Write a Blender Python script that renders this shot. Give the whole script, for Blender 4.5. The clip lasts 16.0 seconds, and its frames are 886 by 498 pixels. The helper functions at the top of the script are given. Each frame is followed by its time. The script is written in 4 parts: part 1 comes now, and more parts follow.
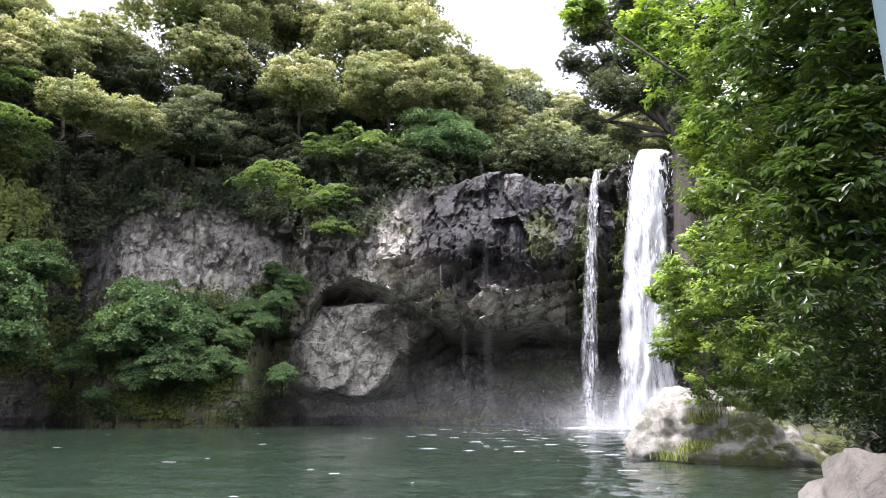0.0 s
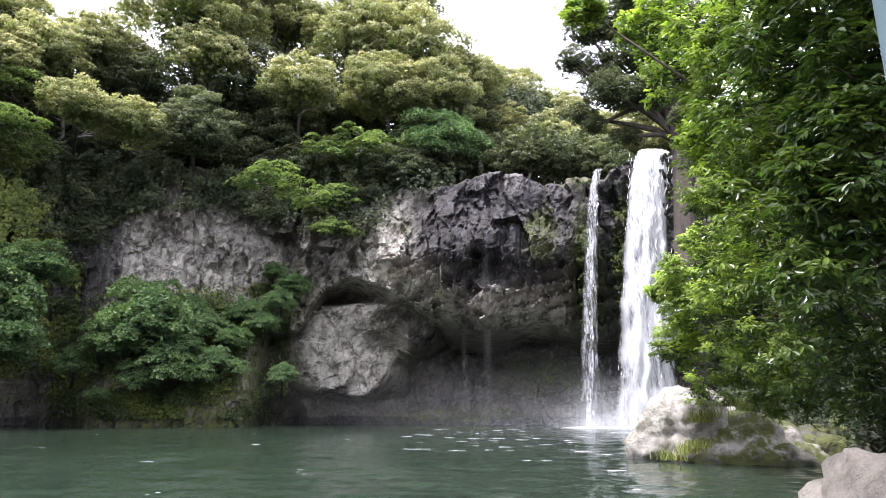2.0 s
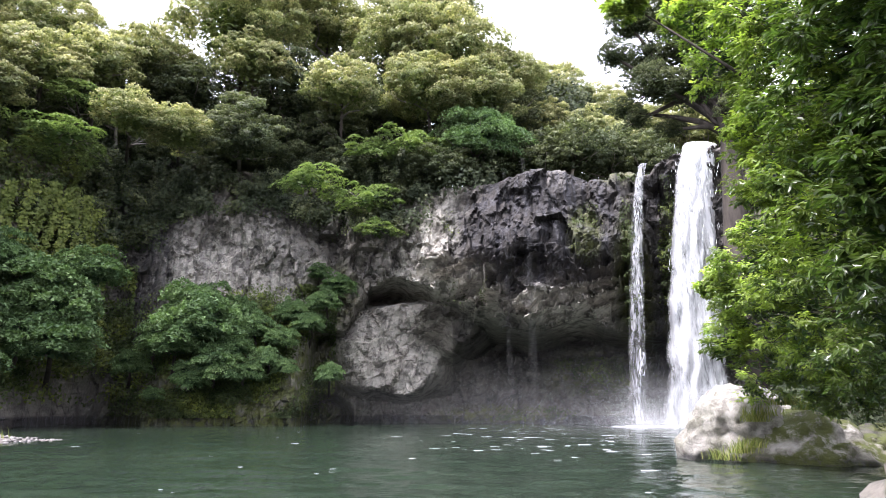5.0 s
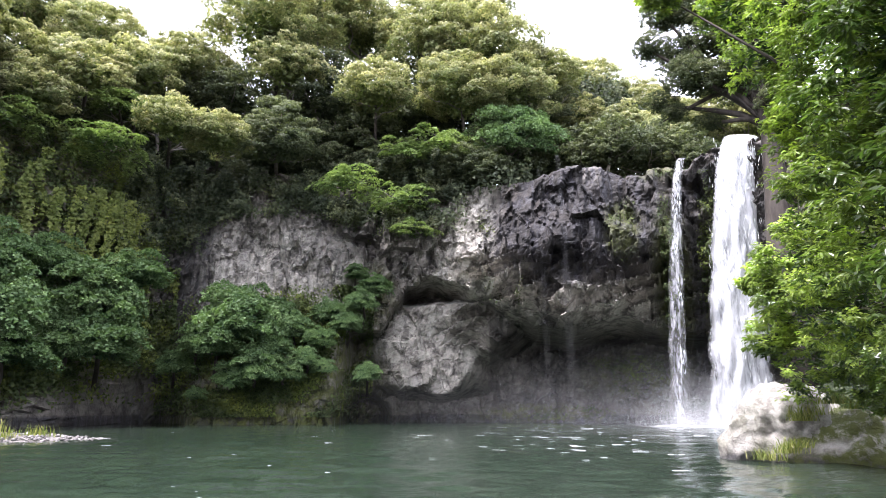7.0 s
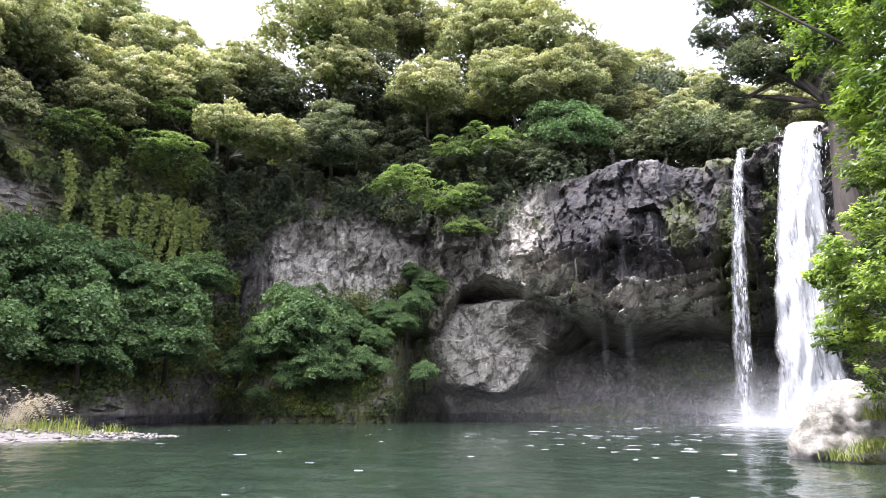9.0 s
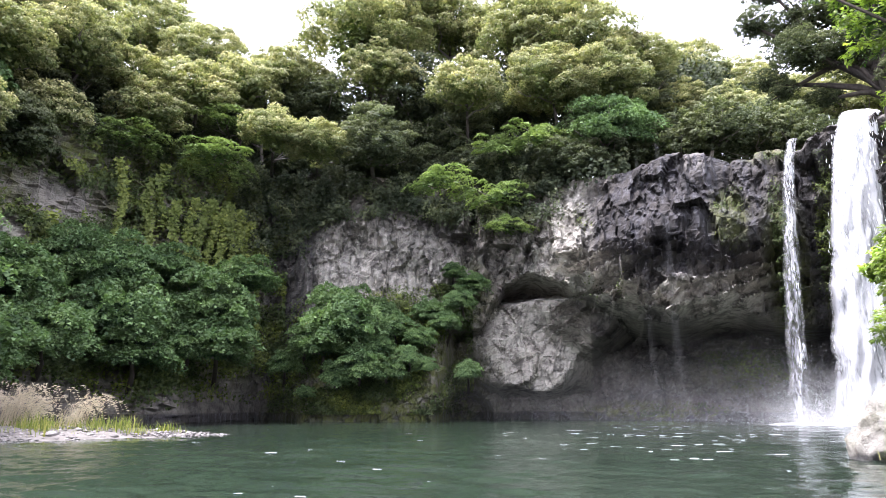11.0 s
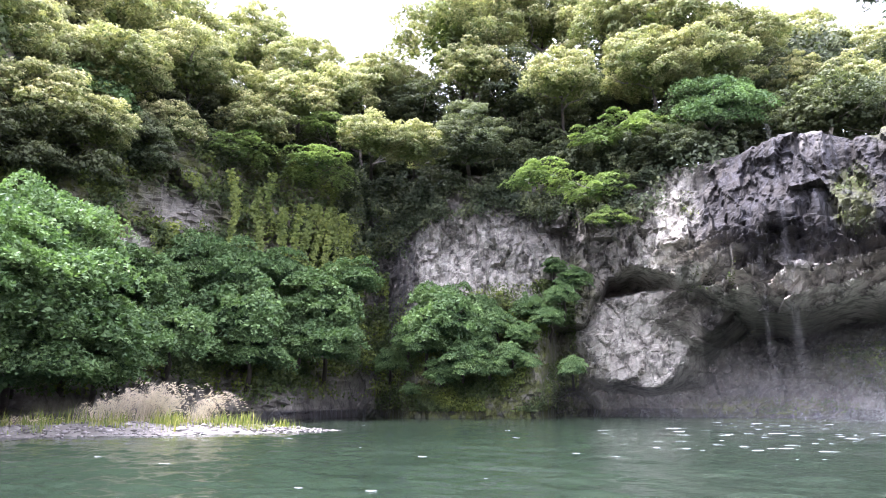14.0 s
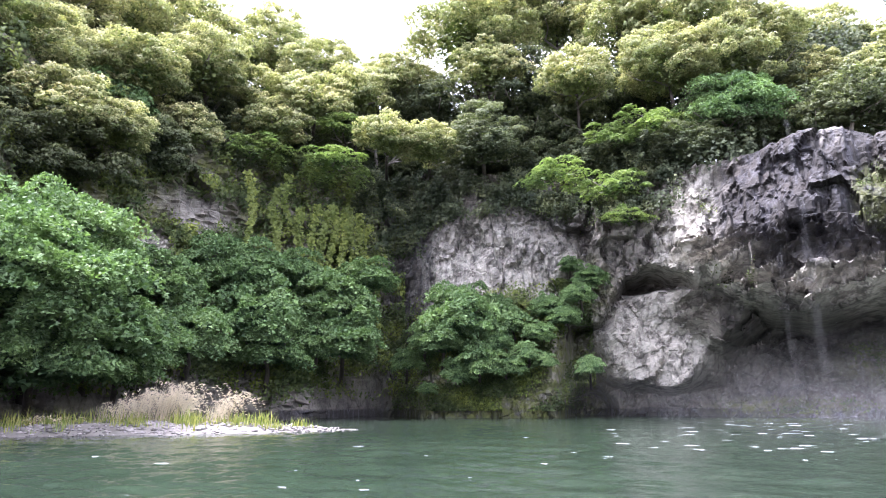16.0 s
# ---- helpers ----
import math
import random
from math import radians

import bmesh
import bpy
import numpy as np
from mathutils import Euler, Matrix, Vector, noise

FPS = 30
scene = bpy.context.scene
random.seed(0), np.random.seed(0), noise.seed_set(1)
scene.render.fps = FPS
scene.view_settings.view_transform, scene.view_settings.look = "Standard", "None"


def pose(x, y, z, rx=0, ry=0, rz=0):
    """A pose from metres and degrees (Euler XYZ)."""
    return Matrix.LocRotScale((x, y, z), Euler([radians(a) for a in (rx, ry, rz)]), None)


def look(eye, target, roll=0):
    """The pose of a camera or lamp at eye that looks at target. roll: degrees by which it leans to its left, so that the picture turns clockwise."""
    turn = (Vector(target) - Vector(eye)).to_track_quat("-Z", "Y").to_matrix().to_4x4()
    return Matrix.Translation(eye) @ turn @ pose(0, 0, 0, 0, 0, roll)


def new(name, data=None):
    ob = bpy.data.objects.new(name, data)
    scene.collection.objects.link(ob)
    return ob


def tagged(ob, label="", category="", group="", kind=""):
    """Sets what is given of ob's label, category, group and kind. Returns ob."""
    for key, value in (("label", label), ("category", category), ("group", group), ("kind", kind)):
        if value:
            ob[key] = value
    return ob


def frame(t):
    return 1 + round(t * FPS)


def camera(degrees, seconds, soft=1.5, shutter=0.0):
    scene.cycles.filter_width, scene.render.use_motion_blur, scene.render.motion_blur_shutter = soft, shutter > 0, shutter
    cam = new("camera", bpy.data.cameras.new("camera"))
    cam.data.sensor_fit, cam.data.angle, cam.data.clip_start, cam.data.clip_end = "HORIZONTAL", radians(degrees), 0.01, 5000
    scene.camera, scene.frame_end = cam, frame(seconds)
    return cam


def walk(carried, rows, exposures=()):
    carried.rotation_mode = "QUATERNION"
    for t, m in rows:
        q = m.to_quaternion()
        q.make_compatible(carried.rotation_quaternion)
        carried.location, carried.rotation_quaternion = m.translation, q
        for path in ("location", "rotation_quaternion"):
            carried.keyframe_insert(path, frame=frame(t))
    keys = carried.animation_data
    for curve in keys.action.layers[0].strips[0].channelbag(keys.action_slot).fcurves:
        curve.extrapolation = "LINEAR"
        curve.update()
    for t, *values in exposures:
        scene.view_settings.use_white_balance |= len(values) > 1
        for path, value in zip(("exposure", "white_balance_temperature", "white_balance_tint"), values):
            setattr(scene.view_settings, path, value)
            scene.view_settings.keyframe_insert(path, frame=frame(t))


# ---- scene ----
# The camera stands at the pool's edge and pans slowly to the left.
cam = camera(67.42, 16.0, soft=0.8)
PATH = [
    (0.0, pose(0, 0, 1.25, 103.69, -0.14, 0.04)),
    (1.0, pose(0, 0, 1.25, 103.68, -0.13, 0.04)),
    (2.0, pose(0, 0, 1.25, 103.68, -0.13, 0.04)),
    (3.0, pose(0, 0, 1.25, 103.68, -0.12, 0.07)),
    (3.5, pose(0, 0, 1.25, 103.66, -0.11, 1.04)),
    (4.0, pose(0, 0, 1.25, 103.63, -0.09, 1.95)),
    (4.5, pose(0, 0, 1.25, 103.61, -0.09, 2.68)),
    (5.0, pose(0, 0, 1.25, 103.58, -0.08, 3.87)),
    (7.5, pose(0, 0, 1.25, 103.49, -0.04, 7.78)),
    (8.0, pose(0, 0, 1.25, 103.46, -0.04, 8.79)),
    (8.5, pose(0, 0, 1.25, 103.42, -0.02, 10.19)),
    (9.0, pose(0, 0, 1.25, 103.38, 0.00, 11.82)),
    (11.5, pose(0, 0, 1.25, 103.26, 0.06, 16.53)),
    (12.0, pose(0, 0, 1.25, 103.21, 0.07, 17.81)),
    (12.5, pose(0, 0, 1.25, 103.18, 0.09, 19.21)),
    (13.0, pose(0, 0, 1.25, 103.13, 0.10, 20.55)),
    (13.5, pose(0, 0, 1.25, 103.10, 0.12, 22.37)),
    (14.0, pose(0, 0, 1.25, 103.05, 0.13, 24.31)),
    (14.5, pose(0, 0, 1.25, 103.04, 0.13, 25.07)),
    (15.0, pose(0, 0, 1.25, 103.02, 0.14, 25.41)),
    (15.5, pose(0, 0, 1.25, 103.01, 0.14, 25.48)),
    (16.0, pose(0, 0, 1.25, 103.01, 0.15, 25.72)),
]
walk(cam, PATH, exposures=[(0, 1.65, 5950, 23), (3, 1.65, 5950, 23), (9, 1.9, 5900, 24), (11.5, 1.95, 5850, 25), (14.5, 2.5, 5700, 28), (16, 2.5, 5700, 28)])

# ---- light: bright overcast sky, high veiled sun ----
SUN_EL, SUN_AZ = 62.0, 122.0          # degrees; azimuth to the left of the first view
world = bpy.data.worlds.new("world")
scene.world = world
world.use_nodes = True
wn = world.node_tree.nodes
wl = world.node_tree.links
sky = wn.new("ShaderNodeTexSky")
sky.sky_type = "NISHITA"
sky.sun_disc = False
sky.sun_elevation = radians(SUN_EL)
sky.sun_rotation = radians(-SUN_AZ)
sky.dust_density = 5.0
cloud = wn.new("ShaderNodeMix")
cloud.data_type = "RGBA"
cloud.inputs["Factor"].default_value = 0.86
cloud.inputs["B"].default_value = (8.2, 8.3, 8.4, 1)
wl.new(sky.outputs["Color"], cloud.inputs["A"])
wl.new(cloud.outputs["Result"], wn["Background"].inputs["Color"])
wn["Background"].inputs["Strength"].default_value = 0.15
sun = new("sun", bpy.data.lights.new("sun", "SUN"))
sun.data.energy = 3.6
sun.data.angle = radians(14)
sun.data.color = (1.0, 0.96, 0.88)
sun.matrix_world = look((-math.sin(radians(SUN_AZ)) * math.cos(radians(SUN_EL)) * 80,
                         math.cos(radians(SUN_AZ)) * math.cos(radians(SUN_EL)) * 80,
                         math.sin(radians(SUN_EL)) * 80), (0, 0, 0))


# ---- materials ----
class Nodes:
    """A short way to write node materials."""

    def __init__(self, name):
        self.mat = bpy.data.materials.new(name)
        self.mat.use_nodes = True
        self.tree = self.mat.node_tree
        self.bsdf = self.tree.nodes["Principled BSDF"]
        self.out = self.tree.nodes["Material Output"]

    def add(self, kind, **values):
        n = self.tree.nodes.new("ShaderNode" + kind)
        for k, v in values.items():
            n.inputs[k.replace("_", " ")].default_value = v
        return n

    def link(self, a, b):
        self.tree.links.new(a, b)

    def coords(self, scale=(1, 1, 1)):
        c = self.add("TexCoord")
        m = self.add("Mapping", Scale=scale)
        self.link(c.outputs["Object"], m.inputs["Vector"])
        return m.outputs["Vector"]

    def noise(self, scale, detail=6.0, rough=0.6, stretch=(1, 1, 1)):
        n = self.add("TexNoise", Scale=scale, Detail=detail, Roughness=rough)
        self.link(self.coords(stretch), n.inputs["Vector"])
        return n.outputs["Fac"]

    def ramp(self, fac, stops):
        n = self.add("ValToRGB")
        e = n.color_ramp.elements
        while len(e) < len(stops):
            e.new(0.5)
        for i, (p, c) in enumerate(stops):
            e[i].position = p
            e[i].color = (*c, 1) if len(c) == 3 else c
        self.link(fac, n.inputs["Fac"])
        return n.outputs["Color"]

    def mix(self, fac, a, b, blend="MIX"):
        n = self.add("Mix")
        n.data_type = "RGBA"
        n.blend_type = blend
        for sock, v in ((n.inputs["Factor"], fac), (n.inputs["A"], a), (n.inputs["B"], b)):
            if isinstance(v, (int, float)):
                sock.default_value = v
            elif isinstance(v, tuple):
                sock.default_value = (*v, 1)
            else:
                self.link(v, sock)
        return n.outputs["Result"]

    def math(self, op, a, b=0.0):
        n = self.add("Math")
        n.operation = op
        n.use_clamp = True
        for i, v in enumerate((a, b)):
            if isinstance(v, (int, float)):
                n.inputs[i].default_value = v
            else:
                self.link(v, n.inputs[i])
        return n.outputs[0]

    def attr(self, name):
        n = self.add("Attribute")
        n.attribute_name = name
        return n.outputs["Fac"]

    def bump(self, height, strength, distance):
        n = self.add("Bump", Strength=strength, Distance=distance)
        self.link(height, n.inputs["Height"])
        self.link(n.outputs["Normal"], self.bsdf.inputs["Normal"])


def leaf_material(name, dark, light, fresh_lit, gloss=0.6, through_light=0.3):
    """Leaves: each its own tone; an attribute marks young outer tips and painted light."""
    k = Nodes(name)
    g = k.add("NewGeometry")
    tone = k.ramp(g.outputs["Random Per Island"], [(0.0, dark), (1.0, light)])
    col = k.mix(k.attr("fresh_lit"), tone, fresh_lit)
    patch = k.ramp(k.noise(0.5, 3), [(0.3, (0.75, 0.8, 0.8)), (0.7, (1.15, 1.1, 1.0))])
    col = k.mix(1.0, col, patch, "MULTIPLY")
    k.link(col, k.bsdf.inputs["Base Color"])
    k.bsdf.inputs["Roughness"].default_value = gloss
    k.bsdf.inputs["Specular IOR Level"].default_value = 0.5 if gloss < 0.4 else 0.22
    t = k.add("BsdfTranslucent")
    k.link(k.mix(1.0, col, (1.3, 1.5, 0.7), "MULTIPLY"), t.inputs["Color"])
    m = k.add("MixShader", Fac=through_light)
    k.link(k.bsdf.outputs[0], m.inputs[1])
    k.link(t.outputs[0], m.inputs[2])
    k.link(m.outputs[0], k.out.inputs["Surface"])
    return k.mat


def rock_material(name, dark, mid, pale, scale=1.0, cracks=0.3):
    """Rock with attributes 'lichen' (pale crust), 'moss' and 'wet'."""
    k = Nodes(name)
    big = k.noise(0.35 * scale, 8, 0.62)
    fine = k.noise(3.0 * scale, 8, 0.7)
    col = k.mix(k.ramp(big, [(0.35, (0, 0, 0)), (0.68, (1, 1, 1))]), dark, mid)
    col = k.mix(0.6, col, k.ramp(fine, [(0.3, (0.45, 0.45, 0.45)), (0.7, (1.6, 1.55, 1.45))]), "MULTIPLY")
    edge = k.math("ADD", k.math("MULTIPLY", k.noise(0.9 * scale, 8, 0.68), 1.0), -0.42)
    crust = k.math("MULTIPLY", k.attr("lichen"), k.ramp(edge, [(0.0, (0.3, 0.3, 0.3)), (0.1, (1, 1, 1))]))
    crust = k.math("MULTIPLY", crust, k.ramp(fine, [(0.3, (0.6, 0.6, 0.6)), (0.6, (1, 1, 1))]))
    col = k.mix(crust, col, pale)
    col = k.mix(k.math("MULTIPLY", k.attr("wet"), 0.8), col, k.mix(1.0, col, (0.17, 0.165, 0.19), "MULTIPLY"))
    streak = k.ramp(k.noise(0.8, 6, 0.66, (2.2, 2.2, 0.11)), [(0.47, (0, 0, 0)), (0.57, (1, 1, 1))])
    wet = k.math("MULTIPLY", streak, k.attr("wet"))
    col = k.mix(k.math("MULTIPLY", wet, 0.8), col, (0.025, 0.024, 0.03))
    mossy = k.math("MULTIPLY", k.attr("moss"), k.ramp(k.noise(1.3 * scale, 8, 0.7), [(0.38, (0, 0, 0)), (0.58, (1, 1, 1))]))
    col = k.mix(mossy, col, k.mix(fine, (0.035, 0.05, 0.008), (0.13, 0.14, 0.03)))
    warp = k.add("TexNoise", Scale=0.8 * scale, Detail=5.0)
    k.link(k.coords(), warp.inputs["Vector"])
    moved = k.add("VectorMath")
    k.link(k.coords((1, 1, 0.6)), moved.inputs[0])
    k.link(warp.outputs["Color"], moved.inputs[1])
    crack = k.add("TexVoronoi", Scale=0.55 * scale)
    crack.feature = "DISTANCE_TO_EDGE"
    k.link(moved.outputs[0], crack.inputs["Vector"])
    cr = k.ramp(crack.outputs["Distance"], [(0.0, (0, 0, 0)), (0.05, (1, 1, 1))])
    col = k.mix(cracks * 0.9, col, k.mix(1.0, col, k.ramp(crack.outputs["Distance"], [(0.0, (0.15, 0.15, 0.15)), (0.07, (1, 1, 1))]), "MULTIPLY"))
    k.link(col, k.bsdf.inputs["Base Color"])
    k.link(k.ramp(wet, [(0.0, (0.85,) * 3), (1.0, (0.38,) * 3)]), k.bsdf.inputs["Roughness"])
    h = k.mix(cracks, k.mix(0.5, fine, k.noise(9.0 * scale, 6, 0.7)), cr)
    k.bump(h, 1.0, 0.32 / scale)
    return k.mat


def plain_material(name, stops, scale, rough=0.8, bump=0.3, distance=0.02, metal=0.0, stretch=(1, 1, 1)):
    k = Nodes(name)
    n = k.noise(scale, 8, 0.65, stretch)
    k.link(k.ramp(n, stops), k.bsdf.inputs["Base Color"])
    k.bsdf.inputs["Roughness"].default_value = rough
    k.bsdf.inputs["Metallic"].default_value = metal
    k.bump(n, bump, distance)
    return k.mat


def fall_material(name, cover, scale):
    """Falling water: white aerated threads with gaps."""
    k = Nodes(name)
    n1 = k.noise(scale, 6, 0.6, (1, 1, 0.22))
    n2 = k.noise(scale * 3.5, 6, 0.7, (1, 1, 0.2))
    m = k.mix(0.5, n1, n2)
    k.link(k.ramp(m, [(0.36, (0.50, 0.53, 0.55)), (0.58, (0.86, 0.87, 0.88))]), k.bsdf.inputs["Base Color"])
    k.bsdf.inputs["Roughness"].default_value = 0.5
    t = k.add("BsdfTranslucent", Color=(0.9, 0.92, 0.93, 1))
    body = k.add("MixShader", Fac=0.35)
    k.link(k.bsdf.outputs[0], body.inputs[1])
    k.link(t.outputs[0], body.inputs[2])
    clear = k.add("BsdfTransparent")
    mixer = k.add("MixShader")
    lo = 0.58 - 0.3 * cover
    gap = k.ramp(m, [(lo - 0.03, (0, 0, 0)), (lo + 0.19, (1, 1, 1))])
    k.link(k.math("MULTIPLY", gap, k.attr("dense")), mixer.inputs[0])
    k.link(clear.outputs[0], mixer.inputs[1])
    k.link(body.outputs[0], mixer.inputs[2])
    k.link(mixer.outputs[0], k.out.inputs["Surface"])
    return k.mat


BASALT = rock_material("basalt", (0.022, 0.020, 0.019), (0.115, 0.102, 0.086), (0.62, 0.59, 0.50))
BOULDER = rock_material("pale_boulder_stone", (0.085, 0.078, 0.065), (0.23, 0.21, 0.18), (0.60, 0.58, 0.52), 2.6, 0.12)
BARK = plain_material("bark", [(0.3, (0.02, 0.016, 0.012)), (0.7, (0.075, 0.062, 0.05))], 3.0, 0.9, 0.6, 0.04, stretch=(1, 1, 0.25))
PALE_BARK = plain_material("pale_bark", [(0.3, (0.09, 0.08, 0.07)), (0.7, (0.22, 0.20, 0.17))], 3.0, 0.9, 0.5, 0.03)
SOIL = plain_material("soil", [(0.3, (0.018, 0.016, 0.010)), (0.7, (0.05, 0.042, 0.027))], 0.8, 0.95, 0.5, 0.1)
PEBBLE = plain_material("pebble", [(0.3, (0.075, 0.068, 0.056)), (0.7, (0.17, 0.155, 0.14))], 1.1, 0.85, 0.3, 0.02)
TEAL = plain_material("teal_paint", [(0.35, (0.035, 0.075, 0.085)), (0.7, (0.045, 0.095, 0.105))], 4.0, 0.55, 0.1, 0.003)
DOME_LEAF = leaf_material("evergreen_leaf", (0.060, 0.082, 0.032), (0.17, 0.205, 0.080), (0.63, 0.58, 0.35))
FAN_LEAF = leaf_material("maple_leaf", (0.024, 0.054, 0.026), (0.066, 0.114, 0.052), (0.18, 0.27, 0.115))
RIM_LEAF = leaf_material("light_maple_leaf", (0.042, 0.074, 0.028), (0.095, 0.145, 0.050), (0.23, 0.30, 0.11))
DULL_LEAF = leaf_material("dull_leaf", (0.024, 0.034, 0.019), (0.068, 0.086, 0.046), (0.19, 0.21, 0.115))
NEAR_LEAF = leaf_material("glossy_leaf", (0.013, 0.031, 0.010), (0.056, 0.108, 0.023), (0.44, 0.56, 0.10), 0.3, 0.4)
IVY_LEAF = leaf_material("ivy_leaf", (0.030, 0.046, 0.018), (0.085, 0.115, 0.042), (0.21, 0.25, 0.06))
GRASS = leaf_material("grass_blade", (0.07, 0.11, 0.02), (0.17, 0.21, 0.05), (0.32, 0.30, 0.12), 0.6)
REED = leaf_material("dry_reed", (0.26, 0.21, 0.16), (0.46, 0.39, 0.32), (0.52, 0.45, 0.38), 0.8, 0.2)
FALL = fall_material("white_water", 0.92, 1.5)
THREAD = fall_material("thin_white_water", 0.55, 2.6)
FOAM = plain_material("foam", [(0.3, (0.58, 0.61, 0.60)), (0.7, (0.74, 0.76, 0.75))], 6.0, 0.6, 0.2, 0.01)

wk = Nodes("pool_water")
wave = wk.mix(0.45, wk.noise(0.9, 4, 0.55, (0.55, 1.5, 1)), wk.noise(4.5, 4, 0.6, (0.6, 1.5, 1)))
wk.link(wk.ramp(wk.noise(0.06, 4), [(0.35, (0.014, 0.024, 0.016)), (0.65, (0.024, 0.036, 0.024))]), wk.bsdf.inputs["Base Color"])
wk.bsdf.inputs["Roughness"].default_value = 0.06
wk.bsdf.inputs["IOR"].default_value = 1.333
wk.bump(wave, 0.5, 0.06)
WATER = wk.mat


# ---- helpers for building ----
def at(az, r, z):
    """A place by its bearing (degrees to the left), its distance and its height."""
    a = radians(az)
    return Vector((-r * math.sin(a), r * math.cos(a), z))


def smooth(x, a, b):
    t = min(1.0, max(0.0, (x - a) / (b - a)))
    return t * t * (3 - 2 * t)


def curve_of(points):
    """A smooth function through a few (x, y) points."""
    def value(x):
        if x <= points[0][0]:
            return points[0][1]
        for (x0, y0), (x1, y1) in zip(points, points[1:]):
            if x <= x1:
                return y0 + (y1 - y0) * smooth(x, x0, x1)
        return points[-1][1]
    return value


def blob(az, z, a0, z0, ra, rz, soft=0.5):
    d = math.hypot((az - a0) / ra, (z - z0) / rz)
    return 1 - smooth(d, 1 - soft, 1 + soft)


def mesh_of(name, verts, faces, material, smooth_faces=False, **attributes):
    me = bpy.data.meshes.new(name)
    me.from_pydata([tuple(v) for v in verts] if not isinstance(verts, np.ndarray) else verts.tolist(), [], faces if isinstance(faces, list) else faces.tolist())
    me.materials.append(material)
    for key, values in attributes.items():
        me.attributes.new(key, "FLOAT", "POINT").data.foreach_set("value", np.asarray(values, dtype=np.float32))
    if smooth_faces:
        me.polygons.foreach_set("use_smooth", [True] * len(me.polygons))
    me.update()
    return me


def child(name, me, parent, label=""):
    ob = new(name, me)
    ob.parent = parent
    return tagged(ob, label)


rng = np.random.default_rng(7)


def unit(v):
    return v / np.maximum(np.linalg.norm(v, axis=1, keepdims=True), 1e-6)


def leaf_arrays(points, normals, size, rand, aim=None, slender=0.42):
    """Folded leaf blades at points, facing normals; returns vertices and faces."""
    n = len(points)
    normals = unit(normals + rand.normal(0, 0.35, (n, 3)))
    if aim is None:
        aim = rand.normal(0, 1, (n, 3))
    t = unit(aim - normals * np.sum(aim * normals, axis=1, keepdims=True))
    b = np.cross(normals, t)
    s = (size * rand.uniform(0.65, 1.3, n))[:, None]
    v = np.empty((n, 4, 3))
    v[:, 0] = points - t * s * 0.5
    v[:, 1] = points + b * s * slender + normals * s * 0.08
    v[:, 2] = points + t * s * 0.5 - normals * s * 0.12
    v[:, 3] = points - b * s * slender + normals * s * 0.08
    f = np.arange(n * 4).reshape(n, 4)
    return v.reshape(-1, 3), f


def small_leaves(points, normals, size, rand, slender=0.55):
    """Far leaves: one pointed blade each."""
    n = len(points)
    normals = unit(normals + rand.normal(0, 0.55, (n, 3)))
    aim = rand.normal(0, 1, (n, 3))
    t = unit(aim - normals * np.sum(aim * normals, axis=1, keepdims=True))
    b = np.cross(normals, t)
    s = (size * rand.uniform(0.6, 1.35, n))[:, None]
    v = np.empty((n, 3, 3))
    v[:, 0] = points - t * s * 0.4 + b * s * slender
    v[:, 1] = points - t * s * 0.4 - b * s * slender
    v[:, 2] = points + t * s * 0.7
    return v.reshape(-1, 3), np.arange(n * 3).reshape(n, 3)


def tube(points, radii, sides=7):
    """A tapered tube along points."""
    vs, fs = [], []
    for i, (p, r) in enumerate(zip(points, radii)):
        d = (points[min(i + 1, len(points) - 1)] - points[max(i - 1, 0)]).normalized()
        u = d.orthogonal().normalized()
        w = d.cross(u)
        for k in range(sides):
            a = 2 * math.pi * k / sides
            vs.append(p + (u * math.cos(a) + w * math.sin(a)) * r)
    for i in range(len(points) - 1):
        for k in range(sides):
            a, b = i * sides + k, i * sides + (k + 1) % sides
            fs.append([a, b, b + sides, a + sides])
    fs.append(list(range(sides))[::-1])
    fs.append([len(vs) - sides + k for k in range(sides)])
    return vs, fs


def join(pieces):
    vs, fs = [], []
    for v, f in pieces:
        o = len(vs)
        vs += list(v)
        fs += [[i + o for i in q] for q in f]
    return vs, fs


# ---- cliff: a curved wall round the pool ----
face_r = curve_of([(-75, 22), (-60, 26), (-45, 34), (-32, 45), (-25, 52), (-20.5, 56.5), (-17, 57.5), (-14.6, 57), (-12.5, 56), (-10, 55.2), (-5, 54.5),
                   (0, 55.5), (5, 57), (10, 59), (15, 61), (20, 62), (26, 63), (29.5, 66), (33, 63), (40, 60), (48, 56), (56, 50), (66, 42), (80, 30)])
top_z = curve_of([(-75, 12), (-45, 18), (-26, 23.5), (-20.6, 23.4), (-20.2, 22.7), (-17.4, 22.6), (-17.1, 22.9), (-15, 22.3), (-14.3, 21.5), (-13.6, 21.3), (-12.5, 21.8),
                  (-10, 21.2), (-7, 21.8), (-4, 21.7), (0, 21.0), (6, 21.3), (14, 22.5), (30, 24), (50, 24), (80, 22)])
brow_z = curve_of([(-16, 6.0), (-14, 7.0), (-11, 7.3), (-8, 8.2), (-4, 7.3), (-1, 7.6), (1.5, 9.0), (4, 10.6), (6, 11.8), (8, 12.6), (10, 12.0), (11, 10.5), (12.5, 8)])
under = curve_of([(-19.5, 1.5), (-15, 4.0), (-13, 5.5), (-5, 7.0), (4, 6.5), (9, 5.0), (12, 3.0), (14.5, 2.0), (15.4, 0.0)])


